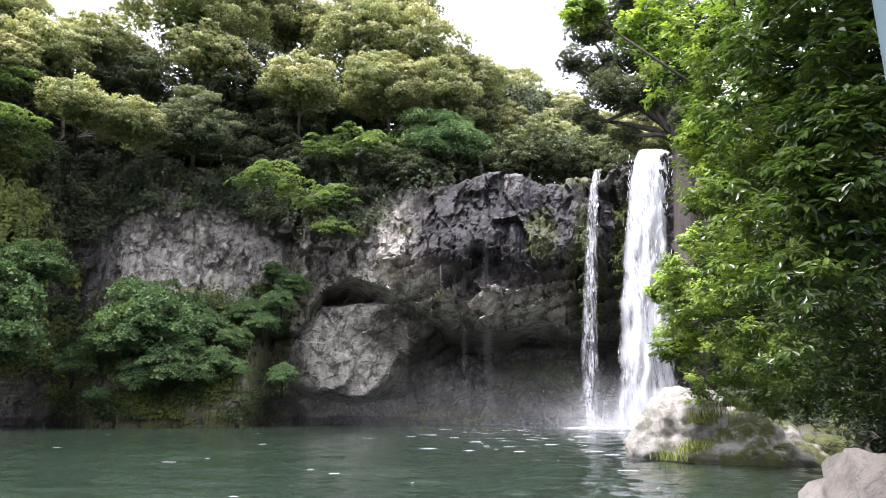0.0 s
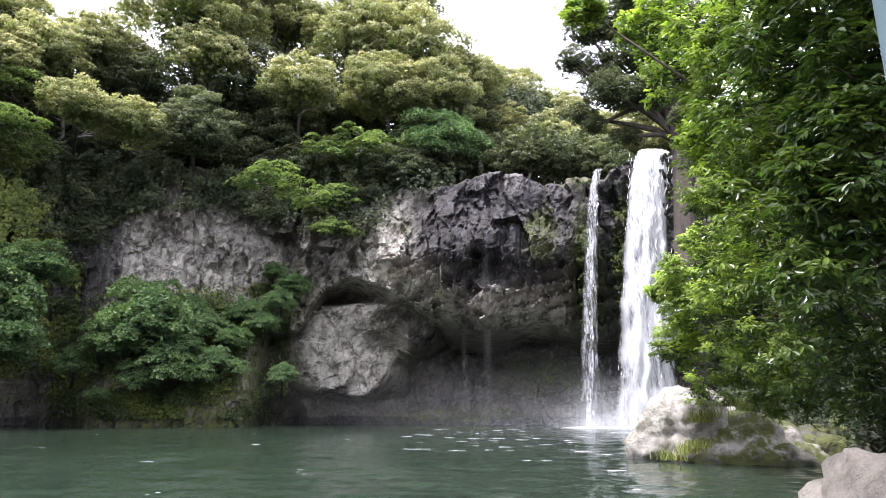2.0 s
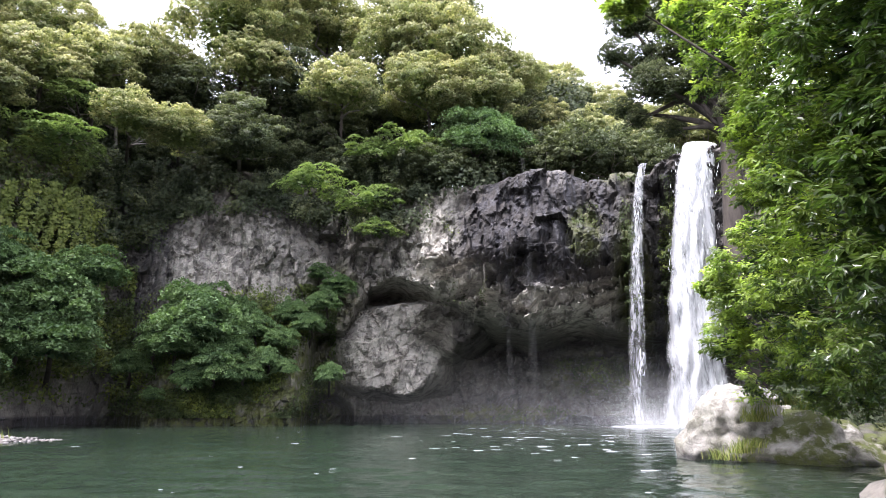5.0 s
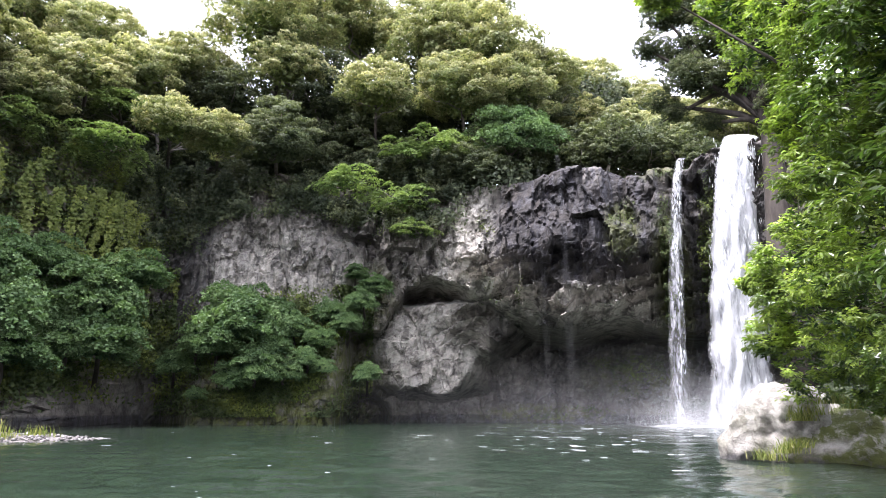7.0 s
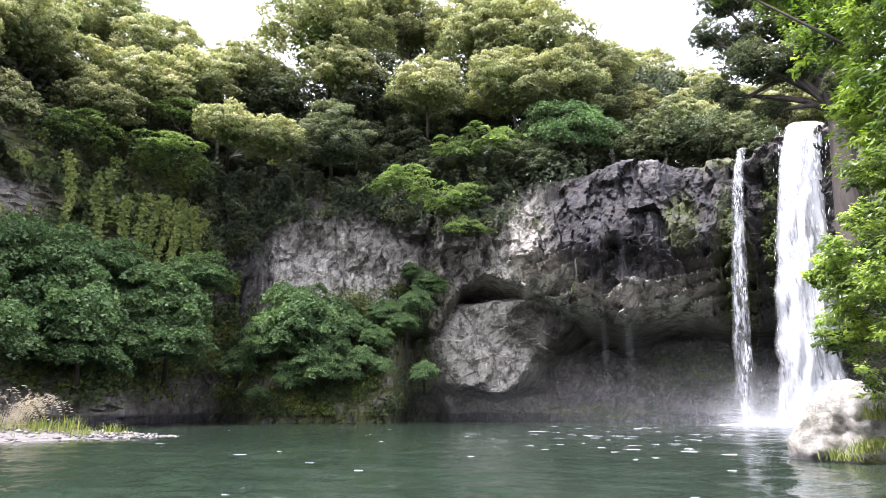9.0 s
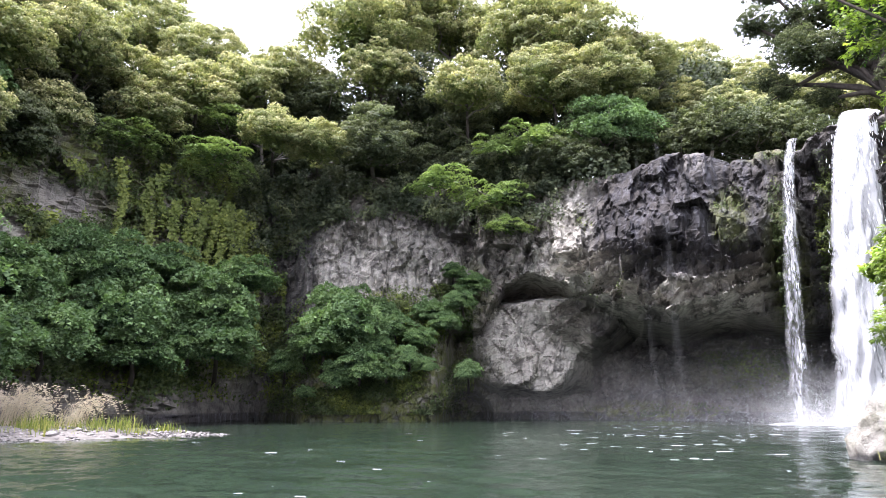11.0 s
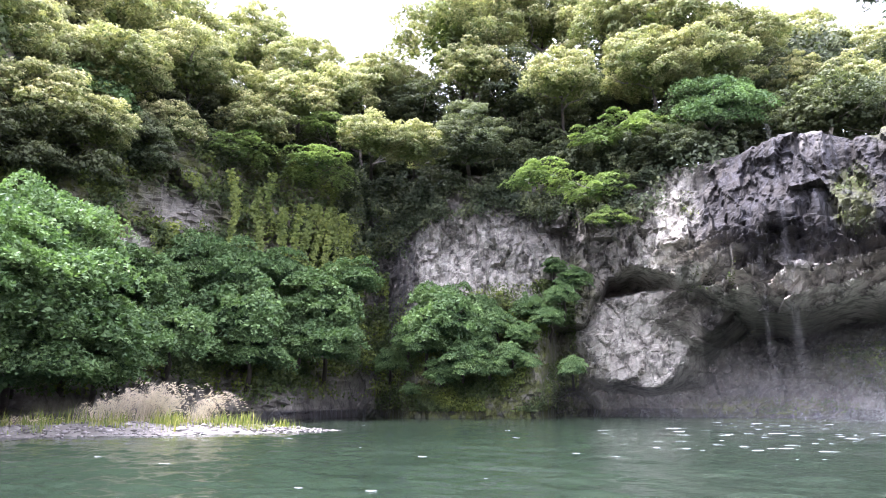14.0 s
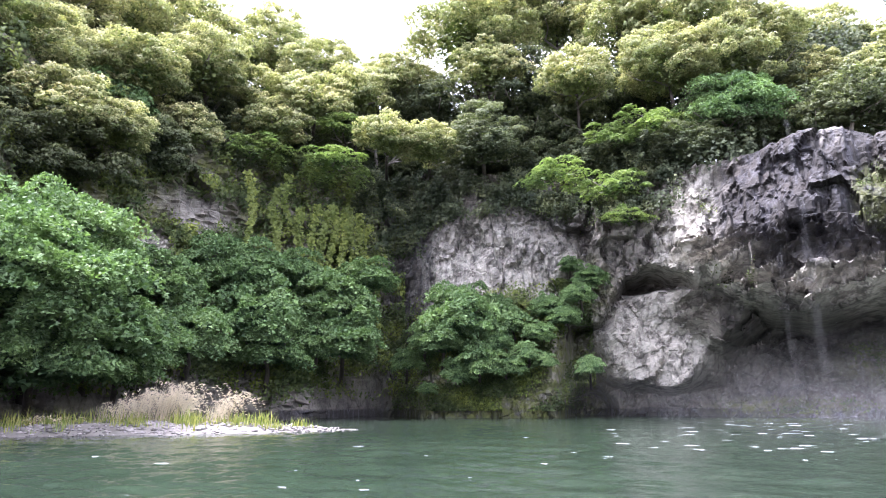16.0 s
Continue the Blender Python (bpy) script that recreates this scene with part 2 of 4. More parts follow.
def facet(p, s, sz, seed, step, tilt):
    """Broken rock: each block stands at its own depth and leans its own way."""
    w = noise.noise_vector(p * 0.4 + Vector((seed, 0, 0))) * 0.35
    q = Vector((p.x / s + w.x + seed, p.y / s + w.y, p.z / sz + w.z))
    c = noise.voronoi(q)[1][0]
    h = noise.cell_vector(c * 13.7 + Vector((0.31, 0.17, 0.53)))
    return (h.x - 0.5) * step + (q - c).dot(h - Vector((0.5, 0.5, 0.5))) * tilt


def cliff_radius(az, z):
    """Distance of the rock face at a bearing and a height."""
    r = face_r(az)
    top = top_z(az)
    off = 0.0
    if -20 < az < 15.6:                                     # the undercut below the brow
        zb = brow_z(az)
        depth = under(az) * 1.15 * (1 - smooth(z, zb - 0.4, zb + 0.1)) * (1 + 0.45 * smooth(z, zb - 4.0, zb - 0.8))
        wa, wz = az + 1.2 * noise.noise(at(az, 30, z) * 0.35), z + 1.2 * noise.noise(at(az, 35, z) * 0.4)
        bulge = max(blob(wa, wz, 8.0, 6.4, 5.2, 4.8, 0.25), blob(wa, wz, 5.0, 8.0, 4.6, 3.2, 0.3)) * smooth(wz, 1.8, 2.8)
        depth *= 1 - 0.8 * bulge
        off += depth
        off -= 2.2 * blob(az, z, -4, 11.5, 9.5, 6, 0.5)          # bulging middle of the crag
        off += 3.5 * blob(az, z, 13.6, 0.6, 1.9, 1.7, 0.3)
        off += 0.8 * smooth(z, 15, 22) * smooth(az, -16, -12)
    if az > 14:                                             # overgrown foot on the far side
        w = smooth(az, 14.6, 16.5) * (1 - smooth(az, 27.0, 30))
        off -= 5.0 * w * (1 - smooth(z, 1.0, 11.5)) + 1.2 * w * (1 - smooth(z, 9, 12))
        w2 = smooth(az, 31, 38)
        off -= 9.0 * w2 * (1 - z / 24.0) ** 1.3 * smooth(24 - z, 0, 24)
        off -= 1.2 * blob(az, z, 21, 14, 6.5, 5, 0.5)
    if az < -21:
        off -= 6.0 * smooth(-az, 21, 30) * (1 - z / 24.0)
    p = at(az, r, z)
    n = noise.fractal(p * 0.16, 1.0, 2.1, 4) * 1.2
    ledge = 0.0
    if -16 < az < 15:
        w = smooth(z, 5, 7) * (1 - smooth(z, 12.5, 15)) * (1 - smooth(az, 4, 8))
        s = (z + 0.18 * az + noise.noise(p * 0.3) * 1.3) / 1.35
        ledge = w * ((s - math.floor(s)) ** 1.5 - 0.4) * -(2.4 + 1.6 * noise.noise(p * 0.22))
    rough = 1.0 - 0.55 * smooth(az, 15, 17) * (1 - smooth(z, 6, 10))
    under_w = 1.0
    if -19 < az < 14:
        under_w = 0.5 + 0.65 * smooth(z, brow_z(az) - 1.2, brow_z(az) - 0.2)
    crag = smooth(az, -13, -11) * (1 - smooth(az, 4, 6)) * smooth(z, 11.5, 14)        # tall wet columns at the top
    wall = smooth(az, 14, 17) * (1 - smooth(az, 28, 31)) * smooth(z, 8, 10)            # ribbed pale wall
    tall = max(crag, wall)
    broken = facet(p, 2.6, 3.4, 0, 1.3, 2.6) + facet(p, 1.0, 1.5, 9, 0.55, 1.1) + facet(p, 0.5, 0.6, 17, 0.22, 0.4)
    ribs = facet(p, 2.0, 5.0, 31, 1.3, 1.3) + facet(p, 0.8, 2.2, 37, 0.4, 0.5) if tall > 0 else 0.0
    n2 = broken * (1 - 0.72 * tall) + ribs * tall + noise.fractal(p * 1.4, 1.0, 2.0, 3) * 0.2
    return r + off + n * rough + ledge + n2 * rough * under_w


def build_cliff():
    azs = list(np.arange(-75, -26, 1.0)) + list(np.arange(-26, 32, 0.16)) + list(np.arange(32, 81, 0.6))
    rows = 150
    vs, lich, moss, wet = [], [], [], []
    for az in azs:
        top = top_z(az)
        for j in range(rows + 1):
            z = -2.0 + (top + 2.0) * j / rows
            r = cliff_radius(az, z)
            if j > rows - 5:
                r += (j - rows + 5) ** 2 * 0.04             # worn lip
            p = at(az, r, z)
            vs.append(p)
            l = 0.2 - 0.13 * (1 - smooth(az, 1.5, 3.5)) * smooth(z, 10, 13)
            l = max(l, blob(az, z, 21.5, 13.0, 6.5, 5.0), blob(az, z, 16, 12, 3, 3), 0.72 * blob(az, z, 5.0 - 0.3 * (z - 15), 15.5, 2.4, 5.5))
            l = max(l, 0.85 * blob(az, z, 4.5, 11.9, 5, 1.8), 0.6 * blob(az, z, 7.5, 6.5, 5.5, 5.0), 0.8 * blob(az, z, -6.0, 20.8, 1.2, 1.5), 0.75 * blob(az, z, -6, 9.4, 5, 1.8), 0.6 * blob(az, z, -1, 9.5, 4, 1.4))
            l = max(l, 0.3 * blob(az, z, 46.5, 16.4, 3.0, 2.2), 0.6 * blob(az, z, 49.7, 13.0, 1.6, 1.6))
            l *= 1 - 0.85 * blob(az, z, -3, 16.5, 4.2, 4.0)
            # crust thinned below the brow, so the undercut's shade is in the colour
            if z < brow_z(az) - 0.6 and az < 3:
                l = 0.12
            lich.append(l)
            m = max(1.2 * blob(az, z, 20.5, 2, 8.0, 7.5), blob(az, z, -12.4, 11, 1.4, 6), blob(az, z, -16.2, 9, 1.2, 9), 0.7 * blob(az, z, 13.5, 11, 2.2, 3),
                    0.8 * blob(az, z, -8.6, 15.5, 1.4, 2.5), 0.9 * blob(az, z, -12, 21.5, 1.8, 1.2), 0.7 * blob(az, z, -9, 4.5, 4, 2), 0.9 * blob(az, z, -1, 0.8, 5, 0.8))
            m = max(m, smooth(az, 29, 33) * smooth(z, 1.5, 5), smooth(-az, 21, 24), 0.6 * smooth(z, top - 2.2, top) * smooth(az, 2, 8))
            moss.append(m * (1 - max(blob(az, z, 46.5, 16.4, 3.0, 2.2), blob(az, z, 49.7, 13.0, 1.6, 1.6))))
            # the blob at bearing 29 paints the wall recess's darkness into this mask
            w = max(1.0 * blob(az, z, -4.8, 16.5, 7.6, 6.5, 0.3), blob(az, z, -16, 11, 4, 12), 0.8 * blob(az, z, 29, 12, 2.5, 14), 0.4 * blob(az, z, 21, 14.5, 7.5, 5.5),
                    1.0 if z < 0.7 else 0.0)
            wet.append(w)
        edge = vs[-1]
        for d, up in ((0.8, 0.15), (2.2, 0.1), (5, 0.2), (9, 0.3), (13.5, 0.2)):   # the flat top behind the lip
            q = at(az, math.hypot(edge.x, edge.y) + d, top + up + 0.25 * noise.noise(at(az, 60 + d, 0) * 0.7))
            vs.append(q)
            lich.append(0.2)
            moss.append(0.9)
            wet.append(0.0)
    n = rows + 6
    fs = [[i * n + j + 1, (i + 1) * n + j + 1, (i + 1) * n + j, i * n + j] for i in range(len(azs) - 1) for j in range(n - 1)]
    me = mesh_of("cliff", vs, fs, BASALT, lichen=lich, moss=moss, wet=wet)
    ob = new("cliff", me)
    tagged(ob, "dark fractured basalt cliff with pale lichen, wet streaks and an undercut", "cliff", kind="structure")


build_cliff()


def build_ground():
    """Pool bed, near bank and the wooded upland behind the cliff, out to the horizon."""
    azs = list(np.arange(-180, 181, 3.0))
    rs = [0.0, 1.5, 3, 5, 8, 12, 18, 25]
    steps = [(-5, 0), (10.6, 0), (11.2, 1), (12, 1), (16, 1), (25, 1), (60, 1), (200, 1), (900, 1), (4000, 1)]
    vs, fs = [], []
    cols = len(rs) + len(steps)
    for az in azs:
        front = 1 - smooth(abs(az), 68, 80)
        R = face_r(az) if abs(az) < 80 else 30
        for r in rs:
            r = min(r, R - 6)
            shore = 0.35 + 0.04 * r
            z = front * -2.2 + (1 - front) * shore
            if r < 1.6:
                z = min(z, 0.0) if front > 0.5 else 0.1
            vs.append(at(az, r, z))
        for d, up in steps:
            hi = top_z(az) - 0.35 + min(6.0, 0.1 * max(0, d - 4)) + noise.noise(at(az, R + d, 0) * 0.05) * 0.8 * (d > 5)
            lo = -2.2
            back = 1.5 + 0.03 * max(d, 0)
            z = (hi if up else lo) * front + back * (1 - front)
            if d > 150:
                z *= 0.8
            vs.append(at(az, R + d, z))
    for i in range(len(azs) - 1):
        for j in range(cols - 1):
            fs.append([i * cols + j, (i + 1) * cols + j, (i + 1) * cols + j + 1, i * cols + j + 1])
    ob = new("ground", mesh_of("ground", vs, fs, SOIL, True))
    tagged(ob, "dark leaf-littered soil of the banks and wooded upland", "ground", kind="structure")


build_ground()

def build_water():
    """A sheet of small waves, finer near the camera."""
    azs = [radians(a) for a in np.arange(-50, 72.1, 0.4)]
    rs = [3.0 * 1.0102 ** i for i in range(330)]
    vs = []
    for r in rs:
        fade = 1 / (1 + (r / 45.0) ** 2)
        for a in azs:
            x, y = -r * math.sin(a), r * math.cos(a)
            q = Vector((x * 0.75 + 0.4 * y, y * 1.5, 0))
            z = noise.noise(q * 0.6) * 0.045 + noise.noise(q * 1.7 + Vector((5, 0, 3))) * 0.05 * fade + noise.noise(q * 4.2) * 0.024 * fade
            vs.append((x, y, z))
    n = len(azs)
    fs = [[i * n + j + 1, i * n + j, (i + 1) * n + j, (i + 1) * n + j + 1] for i in range(len(rs) - 1) for j in range(n - 1)]
    o = len(vs)
    vs += [(-60, -45, -0.03), (60, -45, -0.03), (80, 3, -0.03), (-80, 3, -0.03)]
    fs.append([o, o + 1, o + 2, o + 3])
    return new("water", mesh_of("water", vs, fs, WATER, True))


water = build_water()
tagged(water, "dark green rippled pool water with pale glints", "water", kind="structure")


# ---- trees ----
def crown_mesh(name, style, seed, material, small=False, sparse=False):
    """A crown of radius one: caps of leaf tufts on a dome, or layered drooping sprays, with gaps between them."""
    r = np.random.default_rng(seed)
    pts, nor, fresh_lit = [], [], []
    share = 0.42 if small else 1.0
    puffs = {"dome": 46, "fan": 74, "dull": 40}[style]
    if sparse:
        puffs = 26
    per = int({"dome": 760, "fan": 440, "dull": 520}[style] * share)
    for i in range(puffs):
        h = 1 - 1.35 * ((i + 0.5) / puffs)                     # even spread over the dome, open below
        a = i * 2.39996 + r.uniform(-0.35, 0.35)
        ring = math.sqrt(max(0.0, 1 - h * h))
        d = np.array([math.cos(a) * ring, math.sin(a) * ring, h + r.uniform(-0.08, 0.08)])
        reach = r.uniform(0.62, 0.92)
        c = d * reach
        young = r.uniform(0.5, 1.25) * (1.5 if sparse else 1.0)
        if style == "fan":
            wide = r.uniform(0.14, 0.34)
            c = d * r.uniform(0.5, 1.08) * np.array([1.0, 1.0, 0.95])
            ang = r.uniform(0, 6.283, per)
            far = np.sqrt(r.random(per))
            lobes = 1 + 0.3 * np.sin(ang * 3 + i) + 0.18 * np.sin(ang * 7 + 2 * i)
            x, y = np.cos(ang) * far * wide * lobes, np.sin(ang) * far * wide * lobes
            slope = d[:2] * -0.35
            z = -0.9 * (far * wide) ** 2 / wide + x * slope[0] + y * slope[1] + r.normal(0, 0.018, per)
            p = c + np.stack([x, y, z], axis=1)
            n = np.stack([x * 1.2, y * 1.2, np.full(per, 0.55)], axis=1)
            # outer leaves and upper sprays get more of the pale tint
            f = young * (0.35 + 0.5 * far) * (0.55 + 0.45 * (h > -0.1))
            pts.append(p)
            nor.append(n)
            fresh_lit.append(f * r.uniform(0.4, 1.3, per))
            continue
        rad = r.uniform(0.19, 0.31)
        tufts = 17
        each = per // tufts
        for k in range(tufts):
            e = r.normal(0, 1, 3)
            e[2] = abs(e[2]) * 0.9 - 0.28
            e = e / np.linalg.norm(e) + d * 0.25
            e /= np.linalg.norm(e)
            tc = c + e * rad * np.array([1.0, 1.0, 0.72]) * r.uniform(0.75, 1.05)
            tr = rad * r.uniform(0.26, 0.42)
            q = r.normal(0, 1, (each, 3))
            q[:, 2] = np.abs(q[:, 2]) - 0.45
            q = unit(q)
            p = tc + q * tr * (r.uniform(0.35, 1.1, each) ** 0.5)[:, None] * np.array([1.05, 1.05, 0.75])
            pts.append(p)
            nor.append(q * 0.8 + e * 0.4 + np.array([0, 0, 0.25]))
            # young tint grows on upward tufts and leaves, painting top light into colour
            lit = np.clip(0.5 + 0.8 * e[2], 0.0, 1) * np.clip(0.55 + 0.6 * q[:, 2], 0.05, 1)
            fresh_lit.append(lit * young * (0.7 + 0.3 * max(0.0, h)) * r.uniform(0.5, 1.4, each))
    n = 120 if sparse else 900 if small else 1800                                 # inner leaves kept untinted: the core's shade is put into the colour
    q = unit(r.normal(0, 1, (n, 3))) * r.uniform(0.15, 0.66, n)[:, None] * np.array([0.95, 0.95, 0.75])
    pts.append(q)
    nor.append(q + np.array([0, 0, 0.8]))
    fresh_lit.append(np.zeros(n))
    pts, nor, fresh_lit = np.concatenate(pts), np.concatenate(nor), np.concatenate(fresh_lit)
    size = np.full(len(pts), {"dome": 0.034, "fan": 0.042, "dull": 0.036}[style] * (1.5 if small else 1.0))
    size[-n:] *= 2.2
    v, f = small_leaves(pts, nor, size, r, 0.45)
    return mesh_of(name, v, f, material, fresh_lit=np.repeat(np.clip(fresh_lit, 0, 1), 3))


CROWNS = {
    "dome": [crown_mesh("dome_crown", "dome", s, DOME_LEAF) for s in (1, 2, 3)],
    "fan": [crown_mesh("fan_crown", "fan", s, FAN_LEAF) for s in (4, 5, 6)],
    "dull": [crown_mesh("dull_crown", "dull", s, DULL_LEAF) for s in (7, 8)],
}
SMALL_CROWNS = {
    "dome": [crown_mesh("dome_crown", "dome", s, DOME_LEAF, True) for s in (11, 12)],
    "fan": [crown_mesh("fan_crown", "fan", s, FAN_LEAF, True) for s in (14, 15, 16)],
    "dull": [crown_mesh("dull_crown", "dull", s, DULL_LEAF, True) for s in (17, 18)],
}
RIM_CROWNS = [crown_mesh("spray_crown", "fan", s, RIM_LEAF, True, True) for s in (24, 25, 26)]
LABELS = {
    "dome": ("broad evergreen tree with yellow-green young leaves and painted top light in rounded puffs", "evergreen_tree"),
    "fan": ("leafy green tree with layered flat sprays leaning over the water", "broadleaf_tree"),
    "dull": ("shaded grey-green tree with thin pale branches", "forest_tree"),
}
tree_count = 0


def tree(style, az, r, z, radius):
    """A tree whose crown's middle is at the given place."""
    global tree_count
    tree_count += 1
    rnd = random.Random(tree_count)
    label, kind = LABELS[style]
    base = new(kind)
    R = face_r(az)
    crown_at = at(az, r, z)
    if z > 15:                                                # rooted on the cliff's top
        root = at(az + rnd.uniform(-1.5, 1.5), max(r + 0.5, R + 4.5 + rnd.uniform(0, 3)), top_z(az) - 0.8)
        if root.z > z - radius * 0.6:
            root.z = top_z(az) - 0.8
    else:
        rr = r + 2.0
        zz = 0.0
        for step in range(40):                                # rooted where the face is met
            if cliff_radius(az, max(z - radius, 0.4)) < rr + 0.2:
                break
            rr += 0.5
        root = at(az, min(rr + 0.4, r + 12), max(z - radius, 0.2))
    base.location = root
    tagged(base, label, kind.replace("_", " "), group="trees round the pool")
    turn = rnd.uniform(0, 360)
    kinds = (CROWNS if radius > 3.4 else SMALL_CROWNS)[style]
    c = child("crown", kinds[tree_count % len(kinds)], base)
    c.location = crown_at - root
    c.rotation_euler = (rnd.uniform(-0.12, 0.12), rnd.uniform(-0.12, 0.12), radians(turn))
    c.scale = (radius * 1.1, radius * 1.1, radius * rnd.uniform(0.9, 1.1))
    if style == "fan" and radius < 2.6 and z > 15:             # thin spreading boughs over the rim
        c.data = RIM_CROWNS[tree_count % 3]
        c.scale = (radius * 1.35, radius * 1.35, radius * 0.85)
    mid = crown_at - root
    bend = Vector((rnd.uniform(-0.6, 0.6), rnd.uniform(-0.6, 0.6), 0))
    trunk = [Vector((0, 0, -0.6)), mid * 0.3 + bend, mid * 0.65 + bend * 0.6, mid + Vector((0, 0, radius * 0.3))]
    tr = 0.05 * radius + 0.05
    me = mesh_of("trunk", *tube(trunk, [tr * 1.3, tr, tr * 0.75, tr * 0.3]), PALE_BARK if style == "dull" else BARK, True)
    child("trunk", me, base)
    for i in range(6):
        a = rnd.uniform(0, 6.28)
        d = Vector((math.cos(a), math.sin(a), rnd.uniform(0.1, 0.8))).normalized()
        s = mid * rnd.uniform(0.6, 0.95)
        k = d.cross(Vector((0, 0, 1))) * rnd.uniform(-0.2, 0.2) * radius
        pts = [s, s + d * radius * 0.35 + k, s + d * radius * 0.65, s + d * radius * 0.95 + Vector((0, 0, 0.1 * radius))]
        child("branch", mesh_of("branch", *tube(pts, [tr * 0.5, tr * 0.36, tr * 0.22, tr * 0.06], 5), PALE_BARK, True), base)
    return base


def dome_tree(az, r, z, radius):
    return tree("dome", az, r, z, radius)


def fan_tree(az, r, z, radius):
    return tree("fan", az, r, z, radius)


def dull_tree(az, r, z, radius):
    return tree("dull", az, r, z, radius)


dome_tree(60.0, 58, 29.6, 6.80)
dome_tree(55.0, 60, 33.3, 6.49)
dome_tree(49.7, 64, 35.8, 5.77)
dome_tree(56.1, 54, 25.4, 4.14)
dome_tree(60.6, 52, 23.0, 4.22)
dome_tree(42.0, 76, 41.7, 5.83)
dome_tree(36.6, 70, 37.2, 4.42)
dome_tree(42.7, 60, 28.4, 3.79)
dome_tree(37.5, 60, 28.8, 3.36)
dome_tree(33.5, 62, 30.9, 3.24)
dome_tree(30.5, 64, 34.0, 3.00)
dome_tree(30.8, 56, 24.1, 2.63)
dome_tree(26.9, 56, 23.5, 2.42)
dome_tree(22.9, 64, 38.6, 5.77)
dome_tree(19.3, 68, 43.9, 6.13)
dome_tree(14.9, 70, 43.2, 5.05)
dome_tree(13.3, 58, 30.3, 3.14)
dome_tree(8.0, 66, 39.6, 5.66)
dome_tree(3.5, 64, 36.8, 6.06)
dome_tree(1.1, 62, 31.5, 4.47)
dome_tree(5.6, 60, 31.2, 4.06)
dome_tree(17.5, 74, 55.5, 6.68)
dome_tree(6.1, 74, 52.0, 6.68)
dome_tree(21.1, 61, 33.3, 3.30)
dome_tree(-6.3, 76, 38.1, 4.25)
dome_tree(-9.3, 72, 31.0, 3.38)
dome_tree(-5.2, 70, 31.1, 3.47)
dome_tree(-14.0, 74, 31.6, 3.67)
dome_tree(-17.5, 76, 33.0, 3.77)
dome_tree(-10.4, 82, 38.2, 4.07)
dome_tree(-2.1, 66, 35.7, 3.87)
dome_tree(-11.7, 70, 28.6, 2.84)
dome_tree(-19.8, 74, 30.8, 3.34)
dull_tree(22.2, 58, 24.6, 3.92)
dull_tree(18.0, 65, 31.0, 5.57)
dull_tree(14.5, 65, 28.2, 4.98)
dull_tree(9.9, 67, 31.4, 4.83)
dull_tree(51.8, 54, 20.0, 4.14)
dull_tree(57.3, 50, 17.1, 4.74)
dull_tree(47.4, 60, 26.8, 4.33)
dull_tree(60.3, 47, 16.4, 3.82)
dull_tree(38.6, 63, 26.1, 3.41)
dull_tree(34.7, 64, 28.1, 2.89)
dull_tree(45.2, 59, 21.9, 3.30)
dull_tree(-1.2, 67, 31.5, 4.23)
dull_tree(26.1, 64, 30.9, 3.18)
dull_tree(3.1, 62, 26.0, 3.36)
dull_tree(11.7, 62, 23.5, 3.36)
dull_tree(5.6, 60, 22.3, 2.71)
fan_tree(10.1, 58, 24.3, 2.20)
fan_tree(7.2, 58, 25.0, 2.51)
fan_tree(0.7, 60, 26.6, 3.90)
fan_tree(15.9, 55, 20.3, 1.98)
fan_tree(10.7, 57, 19.3, 2.16)
fan_tree(9.6, 57, 16.6, 1.54)
fan_tree(42.7, 57, 22.6, 2.16)
fan_tree(35.2, 59, 26.5, 1.81)
fan_tree(35.6, 57, 22.1, 2.31)
fan_tree(54.0, 53, 23.9, 2.77)
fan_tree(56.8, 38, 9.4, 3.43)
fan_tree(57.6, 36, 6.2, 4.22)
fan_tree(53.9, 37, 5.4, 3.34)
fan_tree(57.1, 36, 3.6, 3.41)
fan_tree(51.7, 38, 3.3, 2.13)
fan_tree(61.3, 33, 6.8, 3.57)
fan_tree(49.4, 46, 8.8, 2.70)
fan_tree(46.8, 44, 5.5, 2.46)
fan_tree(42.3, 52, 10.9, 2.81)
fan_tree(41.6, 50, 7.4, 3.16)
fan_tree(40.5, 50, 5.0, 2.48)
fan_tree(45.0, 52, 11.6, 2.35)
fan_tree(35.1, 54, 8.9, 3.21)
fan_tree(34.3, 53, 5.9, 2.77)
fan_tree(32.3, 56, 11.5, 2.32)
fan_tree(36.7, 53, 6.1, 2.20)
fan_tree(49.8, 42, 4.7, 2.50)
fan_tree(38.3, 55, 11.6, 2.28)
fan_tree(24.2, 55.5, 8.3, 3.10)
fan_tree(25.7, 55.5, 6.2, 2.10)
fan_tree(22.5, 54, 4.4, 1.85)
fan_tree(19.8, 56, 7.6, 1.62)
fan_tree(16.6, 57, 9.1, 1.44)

dome_tree(28.2, 68, 34.0, 3.68)
dull_tree(28.2, 66, 30.5, 3.57)
dome_tree(57.8, 46, 19.2, 3.11)
dome_tree(52.1, 52, 25.9, 3.28)
dome_tree(61.5, 48, 24.7, 3.90)
dome_tree(47.2, 56, 28.8, 3.79)
dome_tree(53.7, 48, 19.5, 2.38)
dome_tree(41.1, 58, 25.2, 2.88)
dome_tree(48.1, 55, 22.6, 2.48)
dull_tree(32.1, 66, 30.0, 3.27)
fan_tree(26.8, 55, 6.4, 1.69)
fan_tree(21.1, 54.5, 6.0, 1.28)
fan_tree(18.7, 54, 5.1, 1.07)
fan_tree(17.4, 55, 6.7, 1.19)
fan_tree(15.3, 56, 8.2, 1.21)
fan_tree(13.0, 57, 11.6, 1.34)
